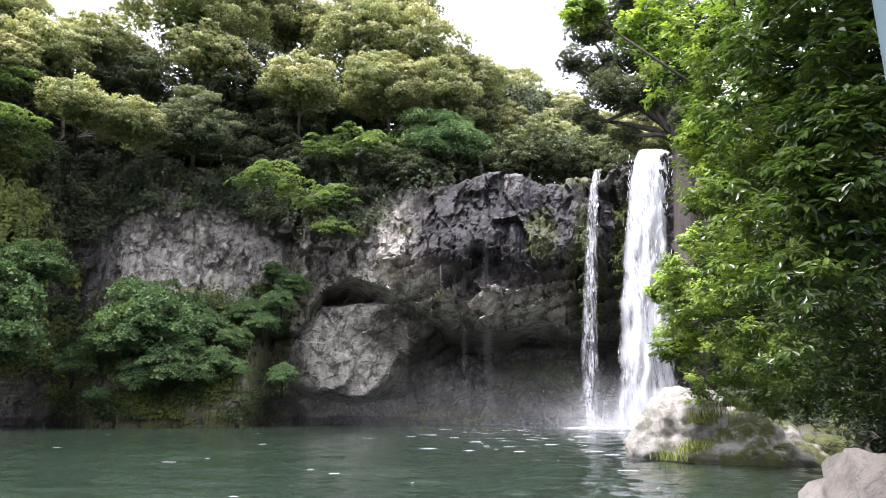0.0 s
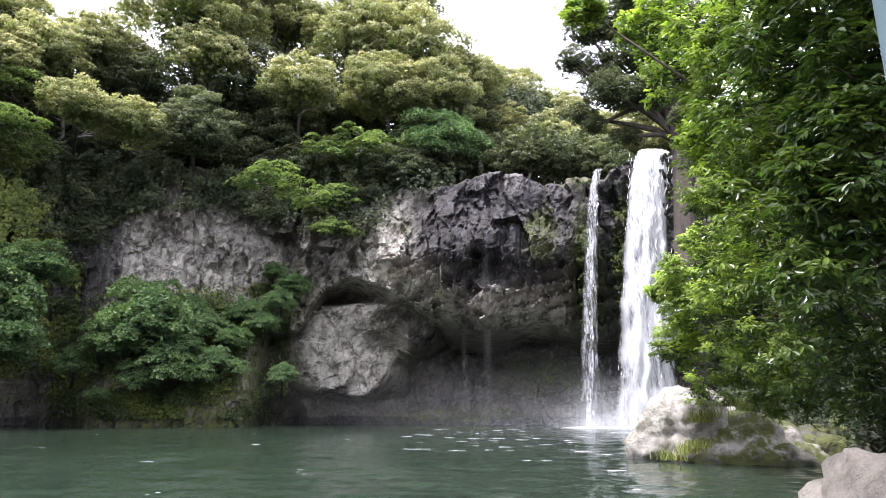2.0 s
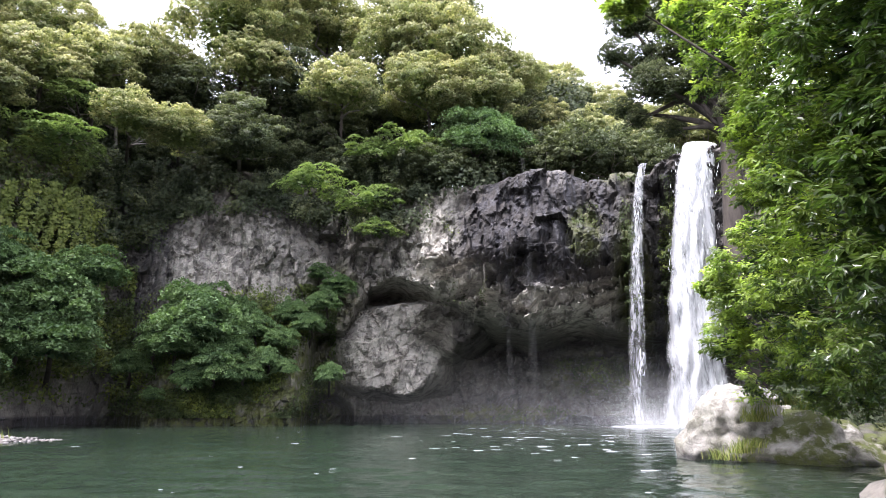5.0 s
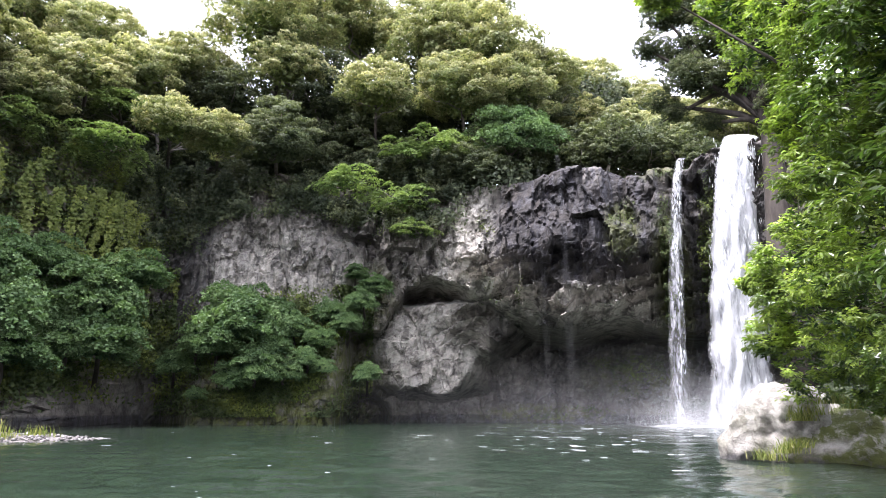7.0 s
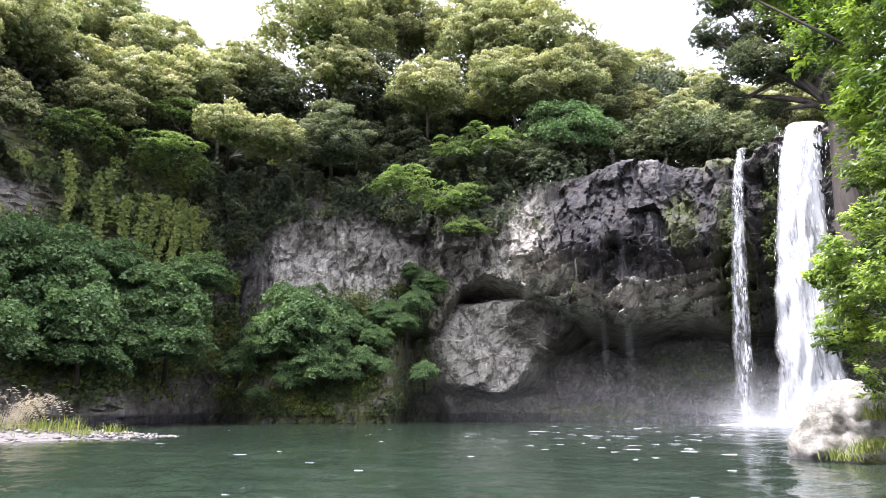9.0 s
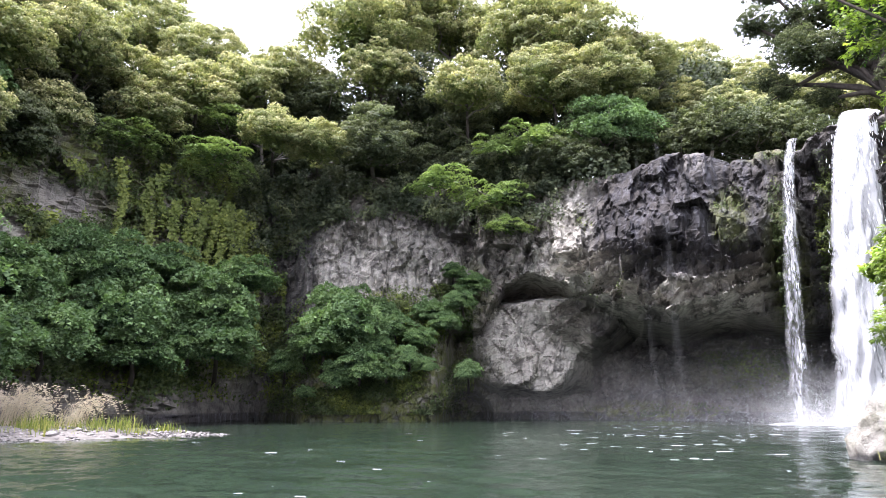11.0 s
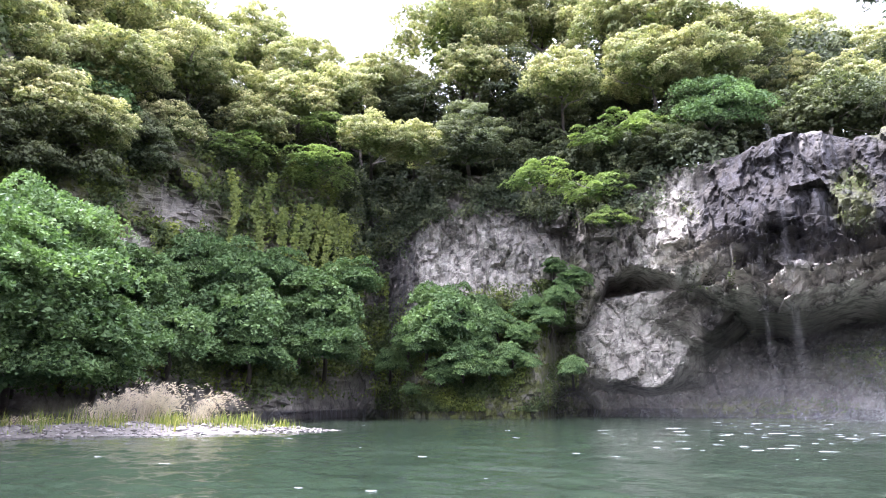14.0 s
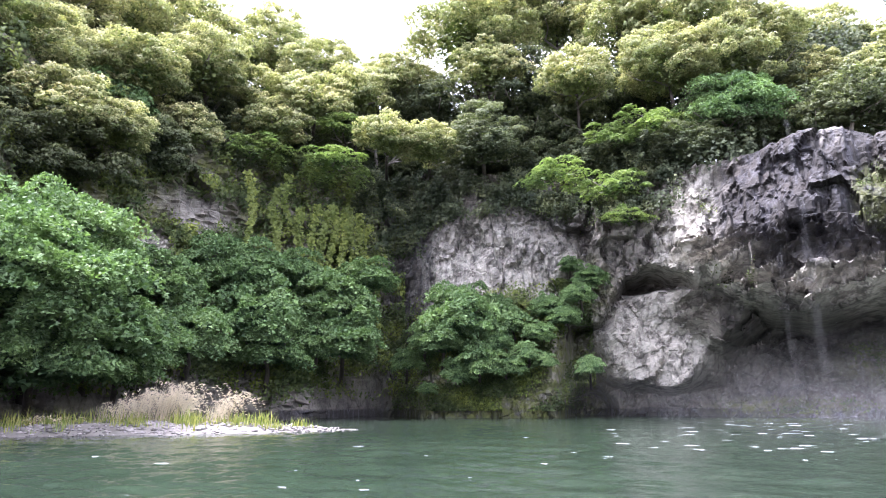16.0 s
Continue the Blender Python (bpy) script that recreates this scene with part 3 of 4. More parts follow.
fan_tree(14.0, 56.5, 10.1, 1.33)
fan_tree(27.0, 55.5, 2.3, 0.70)
fan_tree(13.4, 55, 4.0, 0.99)
fan_tree(28.8, 57, 4.6, 1.23)
fan_tree(19.9, 53.8, 4.0, 1.07)
fan_tree(17.1, 54, 4.4, 0.88)
fan_tree(24.5, 54.5, 3.6, 1.28)
fan_tree(21.0, 57, 9.4, 1.13)
fan_tree(14.6, 58, 12.9, 0.94)
for i in range(27):                                           # shaded second row along the rim
    dull_tree(-14.0 + 2.9 * i, round(face_r(-14.0 + 2.9 * i) + 8.0 + 1.5 * math.sin(i * 2.1), 1), top_z(-14.0 + 2.9 * i) + 3.2 + 0.8 * math.sin(i * 1.3), 3.39)
for i in range(14):                                           # low shrubs right on the rim
    dull_tree(3.0 + 2.0 * i, face_r(3.0 + 2.0 * i) + 1.6, top_z(3.0 + 2.0 * i) + 1.4, 2.3 + 0.4 * math.sin(i * 1.9))


# ---- ivy, shrubs and ferns that cling to the rock ----
def ivy(name, label, count, a0, a1, z0, z1, keep, size, lift, material, seed):
    """Leaves over the rock face between two bearings and heights, where keep() is high."""
    r = np.random.default_rng(seed)
    pts, nor, fresh_lit = [], [], []
    tries = 0
    while len(pts) < count and tries < count * 6:
        tries += 1
        az, z = r.uniform(a0, a1), r.uniform(z0, z1)
        k = keep(az, z) * (0.5 + 1.3 * noise.noise(at(az, 40, z) * 0.45))
        if r.random() > k:
            continue
        rad = cliff_radius(az, z) - lift * r.random() ** 1.5 * (0.6 + 0.8 * abs(noise.noise(at(az, 50, z) * 0.8)))
        p = at(az, rad, z)
        pts.append(p)
        out = -Vector((p.x, p.y, 0)).normalized()
        nor.append(out * 0.9 + Vector((0, 0, 0.4)))
        fresh_lit.append(max(0, noise.noise(p * 0.5) + 0.12) * 1.7 * r.random())
    v, f = small_leaves(np.array(pts), np.array(nor), size * 0.66, r, 0.45)
    ob = new(name, mesh_of(name, v, f, material, fresh_lit=np.repeat(np.clip(fresh_lit, 0, 1), 3)))
    return tagged(ob, label, "creepers", kind="stuff")


ivy("creepers", "green creepers and ferns over the foot of the cliff", 42000, 13, 30, 0.6, 12,
    lambda a, z: max(blob(a, z, 21.5, 4.5, 7.5, 6), blob(a, z, 14.5, 8.0, 2.2, 5)), 0.26, 0.8, IVY_LEAF, 21)
ivy("creepers", "dense dark undergrowth hanging from the wooded cliff top", 50000, 2, 34, 14.5, 24,
    lambda a, z: smooth(a, 4.5, 8) * smooth(z, 16 + 2.0 * smooth(-abs(a - 21), -7, -3) - 3 * smooth(a, 26, 29), 20), 0.34, 2.2, DULL_LEAF, 22)
ivy("creepers", "curtain of ivy on the shaded far bank", 85000, 29, 66, 0.5, 24, lambda a, z: (1 - max(blob(a, z, 46.5, 16.4, 3.0, 2.0), blob(a, z, 49.7, 13.0, 1.6, 1.5))) * 0.95 * smooth(z + 1.2 * noise.noise(at(a, 45, 0) * 0.3), 1.2, 4.0), 0.36, 1.4, IVY_LEAF, 23)
ivy("creepers", "ivy between the two waterfalls", 9000, -17.6, -11.6, 1, 21,
    lambda a, z: max(blob(a, z, -12.2, 11, 0.9, 6), blob(a, z, -15.6, 10, 0.9, 10), blob(a, z, -11.9, 21, 1.5, 1)), 0.2, 0.35, IVY_LEAF, 24)
ivy("creepers", "small ferns and grass at the foot of the undercut", 5000, -14, 6, 0.3, 6,
    lambda a, z: max(blob(a, z, -1.5, 0.9, 4, 0.7), 0.5 * blob(a, z, -9, 4.5, 3.5, 1.6)), 0.2, 0.4, IVY_LEAF, 25)
ivy("creepers", "tufts of fern on the crag's ledges", 3500, -11, 7, 8, 21,
    lambda a, z: max(blob(a, z, -8.6, 15.5, 1.2, 2.5), 0.7 * blob(a, z, 3.2, 17, 0.7, 1.2), 0.6 * blob(a, z, 0.5, 11.5, 0.5, 2.0), 0.5 * blob(a, z, 3, 10.5, 1.2, 1)), 0.2, 0.3, IVY_LEAF, 26)
ivy("creepers", "dark undergrowth on the steep bank beside the waterfall", 16000, -60, -20.8, 0.5, 24, lambda a, z: 0.7, 0.32, 1.2, DULL_LEAF, 27)


def hanging_vine(az, z_top, length, seed):
    """A rope of ivy that hangs down the bank."""
    r = np.random.default_rng(seed)
    n = int(length * 85)
    k = r.random(n)
    pts, nor = [], []
    for t in k:
        z = z_top - length * t
        a = az + 0.25 * math.sin(z * 0.9 + seed) + r.normal(0, 0.10 + 0.14 * (1 - t))
        p = at(a, cliff_radius(az, z_top - length * 0.4) - 1.6 - r.random() * 0.5, z)
        pts.append(p)
        nor.append(-Vector((p.x, p.y, 0)).normalized() + Vector((0, 0, 0.4)))
    v, f = small_leaves(np.array(pts), np.array(nor), 0.24, r)
    ob = new("hanging_vine", mesh_of("hanging_vine", v, f, IVY_LEAF, fresh_lit=np.repeat(0.3 + 0.7 * r.random(n) * (0.4 + 0.3 * (seed % 3)), 3)))
    tagged(ob, "yellow-green ivy rope hanging down the shaded bank", "vine", group="hanging vines")


for i, (az, zt, length) in enumerate(((40.3, 19.5, 9.0), (38.2, 18.0, 6.5), (37.0, 18.5, 7.5), (36.2, 18.0, 6.5), (35.4, 18.8, 8.0), (34.6, 18.0, 7.0), (33.8, 18.6, 7.5), (33.0, 18.2, 6.0),
                                      (32.4, 17.5, 5.5), (31.6, 16.0, 5.0), (42.5, 20.5, 6.5), (39.4, 21.5, 4.5), (34.2, 21.5, 5.0))):
    hanging_vine(az, zt, length, 300 + i)


def understory():
    """Shaded wood behind the first trees: leaves in a deep band that follows the plateau's rim."""
    r = np.random.default_rng(55)
    skyline = curve_of([(-22, 38), (-12, 36), (-9, 38), (-4, 41), (3, 38), (12, 38), (22, 38), (26, 34), (33, 32.5), (38, 35), (50, 34), (70, 30)])
    pts, nor, fresh_lit = [], [], []
    while len(pts) < 150000:
        az = r.uniform(-21, 68)
        hi = skyline(az)
        z = 20 + (hi - 20) * r.random() ** 0.8
        if noise.noise(at(az, 60, z) * 0.33) < -0.35 and r.random() < 0.5:
            continue
        rad = face_r(az) + 3.0 + (z - 20) * 0.55 + r.normal(0, 1.5) + 2.5 * noise.noise(at(az, 60, z) * 0.2)
        if az < -1:
            rad += 6 + 8 * smooth(-az, 8, 12)
        p = at(az, rad, z)
        pts.append(p)
        nor.append(-Vector((p.x, p.y, 0)).normalized() * 0.9 + Vector((0, 0, 0.4)))
        fresh_lit.append(max(0, noise.noise(p * 0.4)) * r.random())
    v, f = small_leaves(np.array(pts), np.array(nor), 0.32, r, 0.5)
    ob = new("understory", mesh_of("understory", v, f, DULL_LEAF, fresh_lit=np.repeat(np.clip(fresh_lit, 0, 1), 3)))
    tagged(ob, "shaded dark green wood behind the cliff-top trees", "woods", kind="stuff")


understory()


# ---- boulders ----
def boulder(name, label, az, r, z, size, seed, lich, mossy, turn=0, detail=5, material=BOULDER):
    bm = bmesh.new()
    bmesh.ops.create_icosphere(bm, subdivisions=detail, radius=1)
    la, mo, we = [], [], []
    s = Vector(size)
    for v in bm.verts:
        d = v.co.normalized()
        q = d * 1.4 + Vector((seed, seed * 2, 0))
        cut = 1.0
        for k in range(7):                                     # split faces
            n = Vector((math.sin(seed + k * 2.1), math.cos(seed * 1.7 + k * 3.3), math.sin(k * 1.3 + seed * 0.6))).normalized()
            f = d.dot(n)
            if f > 0.62:
                cut = min(cut, 0.62 / f + 0.18)
        rad = cut * (1 + 0.16 * noise.fractal(q, 1.0, 2.0, 4)) + 0.07 * noise.fractal(q * 3.5, 0.9, 2.1, 5) + facet(d * 2.2 + Vector((seed, 0, 0)), 1.0, 0.8, seed, 0.07, 0.14) * (1.0 if lich > 0.06 else 0.0)
        v.co = Vector((d.x * s.x, d.y * s.y, d.z * s.z)) * rad
        la.append(lich * (0.6 + 0.4 * smooth(d.z, -0.2, 0.5)))
        mo.append(mossy * smooth(noise.noise(q * 1.3) + 0.15 + 0.25 * mossy, 0, 0.4))
        we.append(1.0 if v.co.z + z < 0.12 else 0.0)
    me = bpy.data.meshes.new(name)
    bm.to_mesh(me)
    bm.free()
    me.materials.append(material)
    for key, val in (("lichen", la), ("moss", mo), ("wet", we)):
        me.attributes.new(key, "FLOAT", "POINT").data.foreach_set("value", val)
    me.polygons.foreach_set("use_smooth", [True] * len(me.polygons))
    ob = new(name, me)
    ob.matrix_world = Matrix.Translation(at(az, r, z)) @ pose(0, 0, 0, 0, 0, turn)
    return tagged(ob, label, "boulder", group="boulders at the pool's edge")


boulder("boulder", "tall pale grey boulder with lichen standing in the pool", -19.6, 20.0, 0.55, (1.75, 1.6, 1.45), 3.1, 0.6, 0.3, 20)
boulder("boulder", "low mossy boulder with pale lichen spots at the water", -24.0, 19.6, -0.1, (2.0, 1.4, 1.3), 7.7, 0.5, 1.5, -10)
boulder("boulder", "smooth pale boulder close at the pool's edge", -34.5, 9.0, -0.35, (1.5, 1.6, 1.15), 5.2, 0.05, 0.0, 40)
boulder("boulder", "dark mossy boulder under the overhanging branches", -29.5, 22.0, 0.1, (1.8, 1.4, 0.8), 9.4, 0.1, 1.6, 15, 4, BASALT)
boulder("boulder", "dark boulder in the shade of the bank", -33, 24.0, 0.5, (2.4, 1.6, 1.5), 11.8, 0.1, 1.3, 60, 4, BASALT)

def build_bank():
    """The shaded soil bank under the overhanging tree."""
    edge = curve_of([(-75, 3), (-45, 4), (-37, 6), (-33, 14), (-29, 20.5), (-24, 25), (-21, 34)])
    azs = list(np.arange(-78, -20.9, 0.6))
    cols = 30
    vs, fs = [], []
    for az in azs:
        r0 = edge(az)
        for j in range(cols + 1):
            r = r0 + (46 - r0) * (j / cols) ** 1.6
            z = -0.5 + 2.2 * smooth(r, r0, r0 + 8) + 0.35 * noise.fractal(at(az, r, 0) * 0.6, 1, 2, 4)
            vs.append(at(az, r, z))
    n = cols + 1
    for i in range(len(azs) - 1):
        for j in range(cols):
            fs.append([i * n + j + 1, (i + 1) * n + j + 1, (i + 1) * n + j, i * n + j])
    tagged(new("bank", mesh_of("bank", vs, fs, SOIL, True)), "dark shaded soil bank under the overhanging branches", "bank", kind="structure")
    # dense dark leaves, added to deepen the shade on the bank
    r = np.random.default_rng(91)
    pts = []
    for i in range(30000):
        az = r.uniform(-45, -22)
        r0 = edge(az)
        rr = r0 + 0.8 + r.random() ** 1.2 * 16
        z = -0.5 + 2.2 * smooth(rr, r0, r0 + 8) + 0.35 * noise.fractal(at(az, rr, 0) * 0.6, 1, 2, 4)
        if noise.noise(at(az, rr, 0) * 0.7) > -0.3:
            pts.append(at(az, rr, z + 2.2 * r.random() ** 2))
    v, f = leaf_arrays(np.array(pts), np.array([(0, -0.5, 0.6)] * len(pts)), 0.22, r, None, 0.25)
    ob = new("ferns", mesh_of("ferns", v, f, DULL_LEAF, fresh_lit=np.zeros(len(v))))
    tagged(ob, "dark green ferns and undergrowth on the shaded soil bank", "ferns", kind="stuff")


build_bank()

# ---- near leafy tree on the bank, hanging over the boulders ----
LUMPS = []


def lump(az, r, z, radius):
    LUMPS.append((at(az, r, z), radius))


# the first seven lumps are unseen boughs, added to shade the tree's right
lump(-36, 10.5, 12.0, 2.4)
lump(-20, 5.4, 12.0, 1.7)
lump(-25.6, 8.7, 13.4, 1.4)
lump(-34, 7.0, 12.2, 1.7)
lump(-29, 9.0, 14.6, 1.7)
lump(-50, 7.5, 11.5, 2.0)
lump(-52, 8.0, 6.5, 2.0)
lump(-13.2, 12, 9.0, 0.35)
lump(-19.1, 13, 9.0, 0.69)
lump(-20.9, 14, 8.4, 0.66)
lump(-26.0, 12, 7.9, 0.97)
lump(-25.4, 13, 6.9, 0.97)
lump(-24.8, 14, 5.9, 1.01)
lump(-23.8, 15, 5.0, 1.09)
lump(-22.4, 16, 4.2, 1.02)
lump(-21.7, 17, 3.5, 0.90)
lump(-22.0, 18, 2.5, 1.04)
lump(-25.2, 15, 3.1, 1.21)
lump(-25.4, 17, 2.2, 1.04)
lump(-27.5, 12, 3.8, 1.07)
lump(-28.8, 11, 4.6, 0.98)
lump(-29.5, 11, 5.8, 1.08)
lump(-31.0, 10, 6.5, 0.98)
lump(-30.7, 11, 2.6, 0.98)
lump(-32.1, 9, 3.2, 0.80)
lump(-33.7, 8.6, 3.9, 0.77)
lump(-35.0, 8.6, 4.9, 0.81)
lump(-36.2, 9, 6.0, 0.77)
lump(-29.6, 14, 2.1, 0.89)
lump(-31.9, 13, 1.7, 0.77)
lump(-27.1, 17, 1.7, 0.65)
lump(-19.5, 16.5, 4.1, 0.42)
lump(-19.3, 17.5, 2.8, 0.54)
lump(-18.1, 17, 4.1, 0.20)
lump(-22.5, 14, 6.7, 0.48)


def oval_leaves(points, normals, size, rand, aim):
    """Near leaves: pointed ovals folded along the midrib."""
    n = len(points)
    normals = unit(normals + rand.normal(0, 0.3, (n, 3)))
    t = unit(aim - normals * np.sum(aim * normals, axis=1, keepdims=True))
    b = np.cross(normals, t)
    s = (size * rand.uniform(0.65, 1.25, n))[:, None]
    v = np.empty((n, 6, 3))
    v[:, 0] = points
    v[:, 1] = points + t * s * 0.3 + b * s * 0.19 + normals * s * 0.05
    v[:, 2] = points + t * s * 0.68 + b * s * 0.17 + normals * s * 0.01
    v[:, 3] = points + t * s * 1.0 - normals * s * 0.14
    v[:, 4] = points + t * s * 0.68 - b * s * 0.17 + normals * s * 0.01
    v[:, 5] = points + t * s * 0.3 - b * s * 0.19 + normals * s * 0.05
    o = np.arange(n)[:, None] * 6
    f = np.concatenate([o + np.array([0, 1, 2, 3]), o + np.array([0, 3, 4, 5])])
    return v.reshape(-1, 3), f


def near_tree():
    base = new("bank_tree")
    root = at(-34, 17, 0.4)
    base.location = root
    tagged(base, "bright green leafy tree with glossy leaves overhanging the pool bank", "tree")
    r = np.random.default_rng(77)
    pts, nor, aim, fresh_lit, size = [], [], [], [], []
    sprigs = []
    for c, rad in LUMPS:
        c = np.array(c)
        dist = math.hypot(c[0], c[1])
        bearing = math.degrees(math.atan2(-c[0], c[1]))
        # paler to the left, darker right: the tree's light and shade put into colour
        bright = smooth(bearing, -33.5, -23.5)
        leaf = 0.11 + 0.035 * smooth(-dist, -13, -8.5)
        clumps = int(18 + 20 * rad * rad)
        for i in range(clumps):
            d = r.normal(0, 1, 3)
            d[2] = d[2] * 0.9 + 0.15
            d /= np.linalg.norm(d)
            cc = c + d * rad * r.uniform(0.55, 1.06)
            cr = r.uniform(0.18, 0.38) * min(1.0, rad / 0.8)
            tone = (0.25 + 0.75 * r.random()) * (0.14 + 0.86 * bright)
            m = 15
            e = r.normal(0, 1, (m, 3))
            e[:, 2] = np.abs(e[:, 2]) * 0.8 - 0.3
            e = unit(e + d * 0.5)
            tips = cc + e * (cr * r.uniform(0.6, 1.25, m))[:, None]
            sprigs.append((cc - d * cr, cc, tips[:3]))
            for k in range(8):                                  # leaves round each sprig
                w = r.normal(0, 1, (m, 3))
                w = unit(w + e * 0.9 + np.array([-0.1, -0.15, -0.45]))
                pts.append(tips - e * (0.05 * k * r.random(m))[:, None] + w * 0.02)
                aim.append(w)
                nor.append(np.array([0, -0.25, 0.75]) + e * 0.35)
                # upward sprigs turn paler, top light painted into the leaf colour
                fresh_lit.append(np.clip(tone * (0.45 + 0.7 * e[:, 2] + 0.3 * r.random(m)), 0, 1))
                size.append(np.full(m, leaf))
        m = int(130 * rad * rad) + 40                           # leaves inside, no pale tint: shade put into their colour
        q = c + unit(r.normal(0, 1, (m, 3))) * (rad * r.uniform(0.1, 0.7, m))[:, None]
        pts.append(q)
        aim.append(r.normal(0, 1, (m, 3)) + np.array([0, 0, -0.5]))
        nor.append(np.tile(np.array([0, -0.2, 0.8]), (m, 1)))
        fresh_lit.append(np.zeros(m))
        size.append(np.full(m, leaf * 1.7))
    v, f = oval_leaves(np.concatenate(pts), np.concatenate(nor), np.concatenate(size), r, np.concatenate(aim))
    me = mesh_of("crown", v - np.array(root), f, NEAR_LEAF, fresh_lit=np.repeat(np.concatenate(fresh_lit), 6))
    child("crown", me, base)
    twigs = []
    for a, b, tips in sprigs[::3]:
        for tip in tips[:2]:
            twigs.append(tube([Vector(a), Vector(b), Vector(tip)], [0.012, 0.008, 0.003], 3))
    vs, fs = join(twigs)
    tagged(child("twig_work", mesh_of("twig_work", [q - root for q in vs], fs, BARK), base), kind="stuff")
    trunk = [Vector((0, 0, -0.5)), Vector((-0.3, -0.5, 2.0)), Vector((-0.2, -1.0, 4.5)), Vector((0.3, -1.6, 8))]
    child("trunk", mesh_of("trunk", *tube(trunk, [0.3, 0.24, 0.18, 0.08], 10), BARK, True), base)
    for i, (c, rad) in enumerate(LUMPS):
        q = c - root
        s = trunk[1 + i % 3] * 0.9
        m = (s + q) * 0.5 + Vector((0, 0, 0.3))
        child("branch", mesh_of("branch", *tube([s, m, q], [0.08, 0.045, 0.012], 6), BARK, True), base)


near_tree()


# ---- the dark leaning tree beside the main waterfall ----
def lip_tree():
    base = new("leaning_tree")
    root = at(-21.6, 40, 1.5)
    base.location = root
    tagged(base, "large dark tree with gnarled limbs beside the waterfall lip", "tree")
    spots = [(-13.6, 25.2, 1.61), (-14.5, 22.5, 1.72), (-12.1, 22.5, 1.22), (-16.4, 25.8, 2.00), (-17.9, 23.1, 2.29), (-15.4, 20.1, 1.79), (-12.7, 19.9, 1.07), (-18.6, 19.9, 1.97), (-20.5, 24.4, 2.36), (-21.8, 21.1, 2.14), (-18.8, 26.9, 2.14), (-13.6, 18.7, 0.86), (-23.8, 23.9, 2.50), (-22.2, 18.0, 1.43), (-16.5, 18.1, 1.00)]
    trunk = [Vector((0, 0, -0.8))] + [at(a, 40, z) - root for a, z in ((-20.6, 9.8), (-20.8, 13.9), (-20.9, 17.1), (-20.0, 19.4))]
    child("trunk", mesh_of("trunk", *tube(trunk, [0.85, 0.72, 0.6, 0.5, 0.25], 10), BARK, True), base)
    for i, (az, z, rad) in enumerate(spots):
        q = at(az, 40 + 1.2 * math.sin(i * 2.3), z) - root
        c = child("crown", SMALL_CROWNS["dull"][i % 2], base)
        c.location, c.scale, c.rotation_euler = q, (rad, rad, rad * 0.9), (0, 0, i * 1.3)
        s = trunk[3 + i % 2] * 0.99
        m = s.lerp(q, 0.5) + Vector((0, 0.4 * math.sin(i * 1.7), -0.5 + 0.35 * (i % 4)))
        child("branch", mesh_of("branch", *tube([s, s.lerp(m, 0.5) + Vector((0, 0, 0.25)), m, q, q + (q - m) * 0.3], [0.26, 0.19, 0.14, 0.08, 0.02], 6), BARK, True), base)


lip_tree()


# ---- gravel islet ----
def islet():
    vs, fs = [], []
    n, m = 72, 14
    for i in range(n):
        a = 2 * math.pi * i / n
        w = 1 + 0.12 * noise.noise(Vector((math.cos(a) * 2, math.sin(a) * 2, 3)))
        for j in range(m + 1):
            k = j / m
            x = math.cos(a) * 10.5 * k * w
            y = math.sin(a) * 2.6 * k * w
            z = 0.62 * (1 - k ** 1.6) - 0.12 + 0.06 * noise.noise(Vector((x, y, 1)) * 1.3)
            vs.append((x, y, z))
    for i in range(n):
        for j in range(m):
            a, b = i * (m + 1) + j, ((i + 1) % n) * (m + 1) + j
            fs.append([a, a + 1, b + 1, b])
    ob = new("gravel_bar", mesh_of("gravel_bar", vs, fs, PEBBLE, True))
    ob.matrix_world = ISLET
    tagged(ob, "low pale gravel bar in the pool", "gravel bar", kind="structure")


ISLET = Matrix.Translation(at(50, 32.5, 0)) @ pose(0, 0, 0, 0, 0, 44)


def islet_height(x, y):
    k = min(1.0, math.hypot(x / 10.5, y / 2.6))
    return 0.62 * (1 - k ** 1.6) - 0.12


def islet_cover():
    r = random.Random(5)
    vs, fs = [], []
    for i in range(2600):                                       # cobbles
        a, k = r.uniform(0, 6.283), math.sqrt(r.random()) * 1.02
        if k < 0.45 and r.random() < 0.6:
            continue
        x, y = math.cos(a) * 10.5 * k, math.sin(a) * 2.6 * k
        s = r.uniform(0.03, 0.1) * (1.6 if r.random() < 0.06 else 1)
        o = len(vs)
        c = Vector((x, y, islet_height(x, y) + s * 0.25))
        for d in ((1, 0, 0), (-1, 0, 0), (0, 1, 0), (0, -1, 0), (0, 0, 0.7), (0, 0, -0.7)):
            vs.append(c + Vector((d[0] * s * r.uniform(0.8, 1.6), d[1] * s * r.uniform(0.7, 1.3), d[2] * s * r.uniform(0.6, 1.1))))
        for q in ((0, 2, 4), (2, 1, 4), (1, 3, 4), (3, 0, 4), (2, 0, 5), (1, 2, 5), (3, 1, 5), (0, 3, 5)):
            fs.append([o + i for i in q])
    k = Nodes("cobble")
    g = k.add("NewGeometry")
    k.link(k.ramp(g.outputs["Random Per Island"], [(0.0, (0.06, 0.055, 0.05)), (1.0, (0.27, 0.25, 0.235))]), k.bsdf.inputs["Base Color"])
    k.bsdf.inputs["Roughness"].default_value = 0.85
    ob = new("cobbles", mesh_of("cobbles", vs, fs, k.mat, True))
    ob.matrix_world = ISLET
    tagged(ob, "grey and pinkish river cobbles on the gravel bar", "cobbles", kind="stuff")


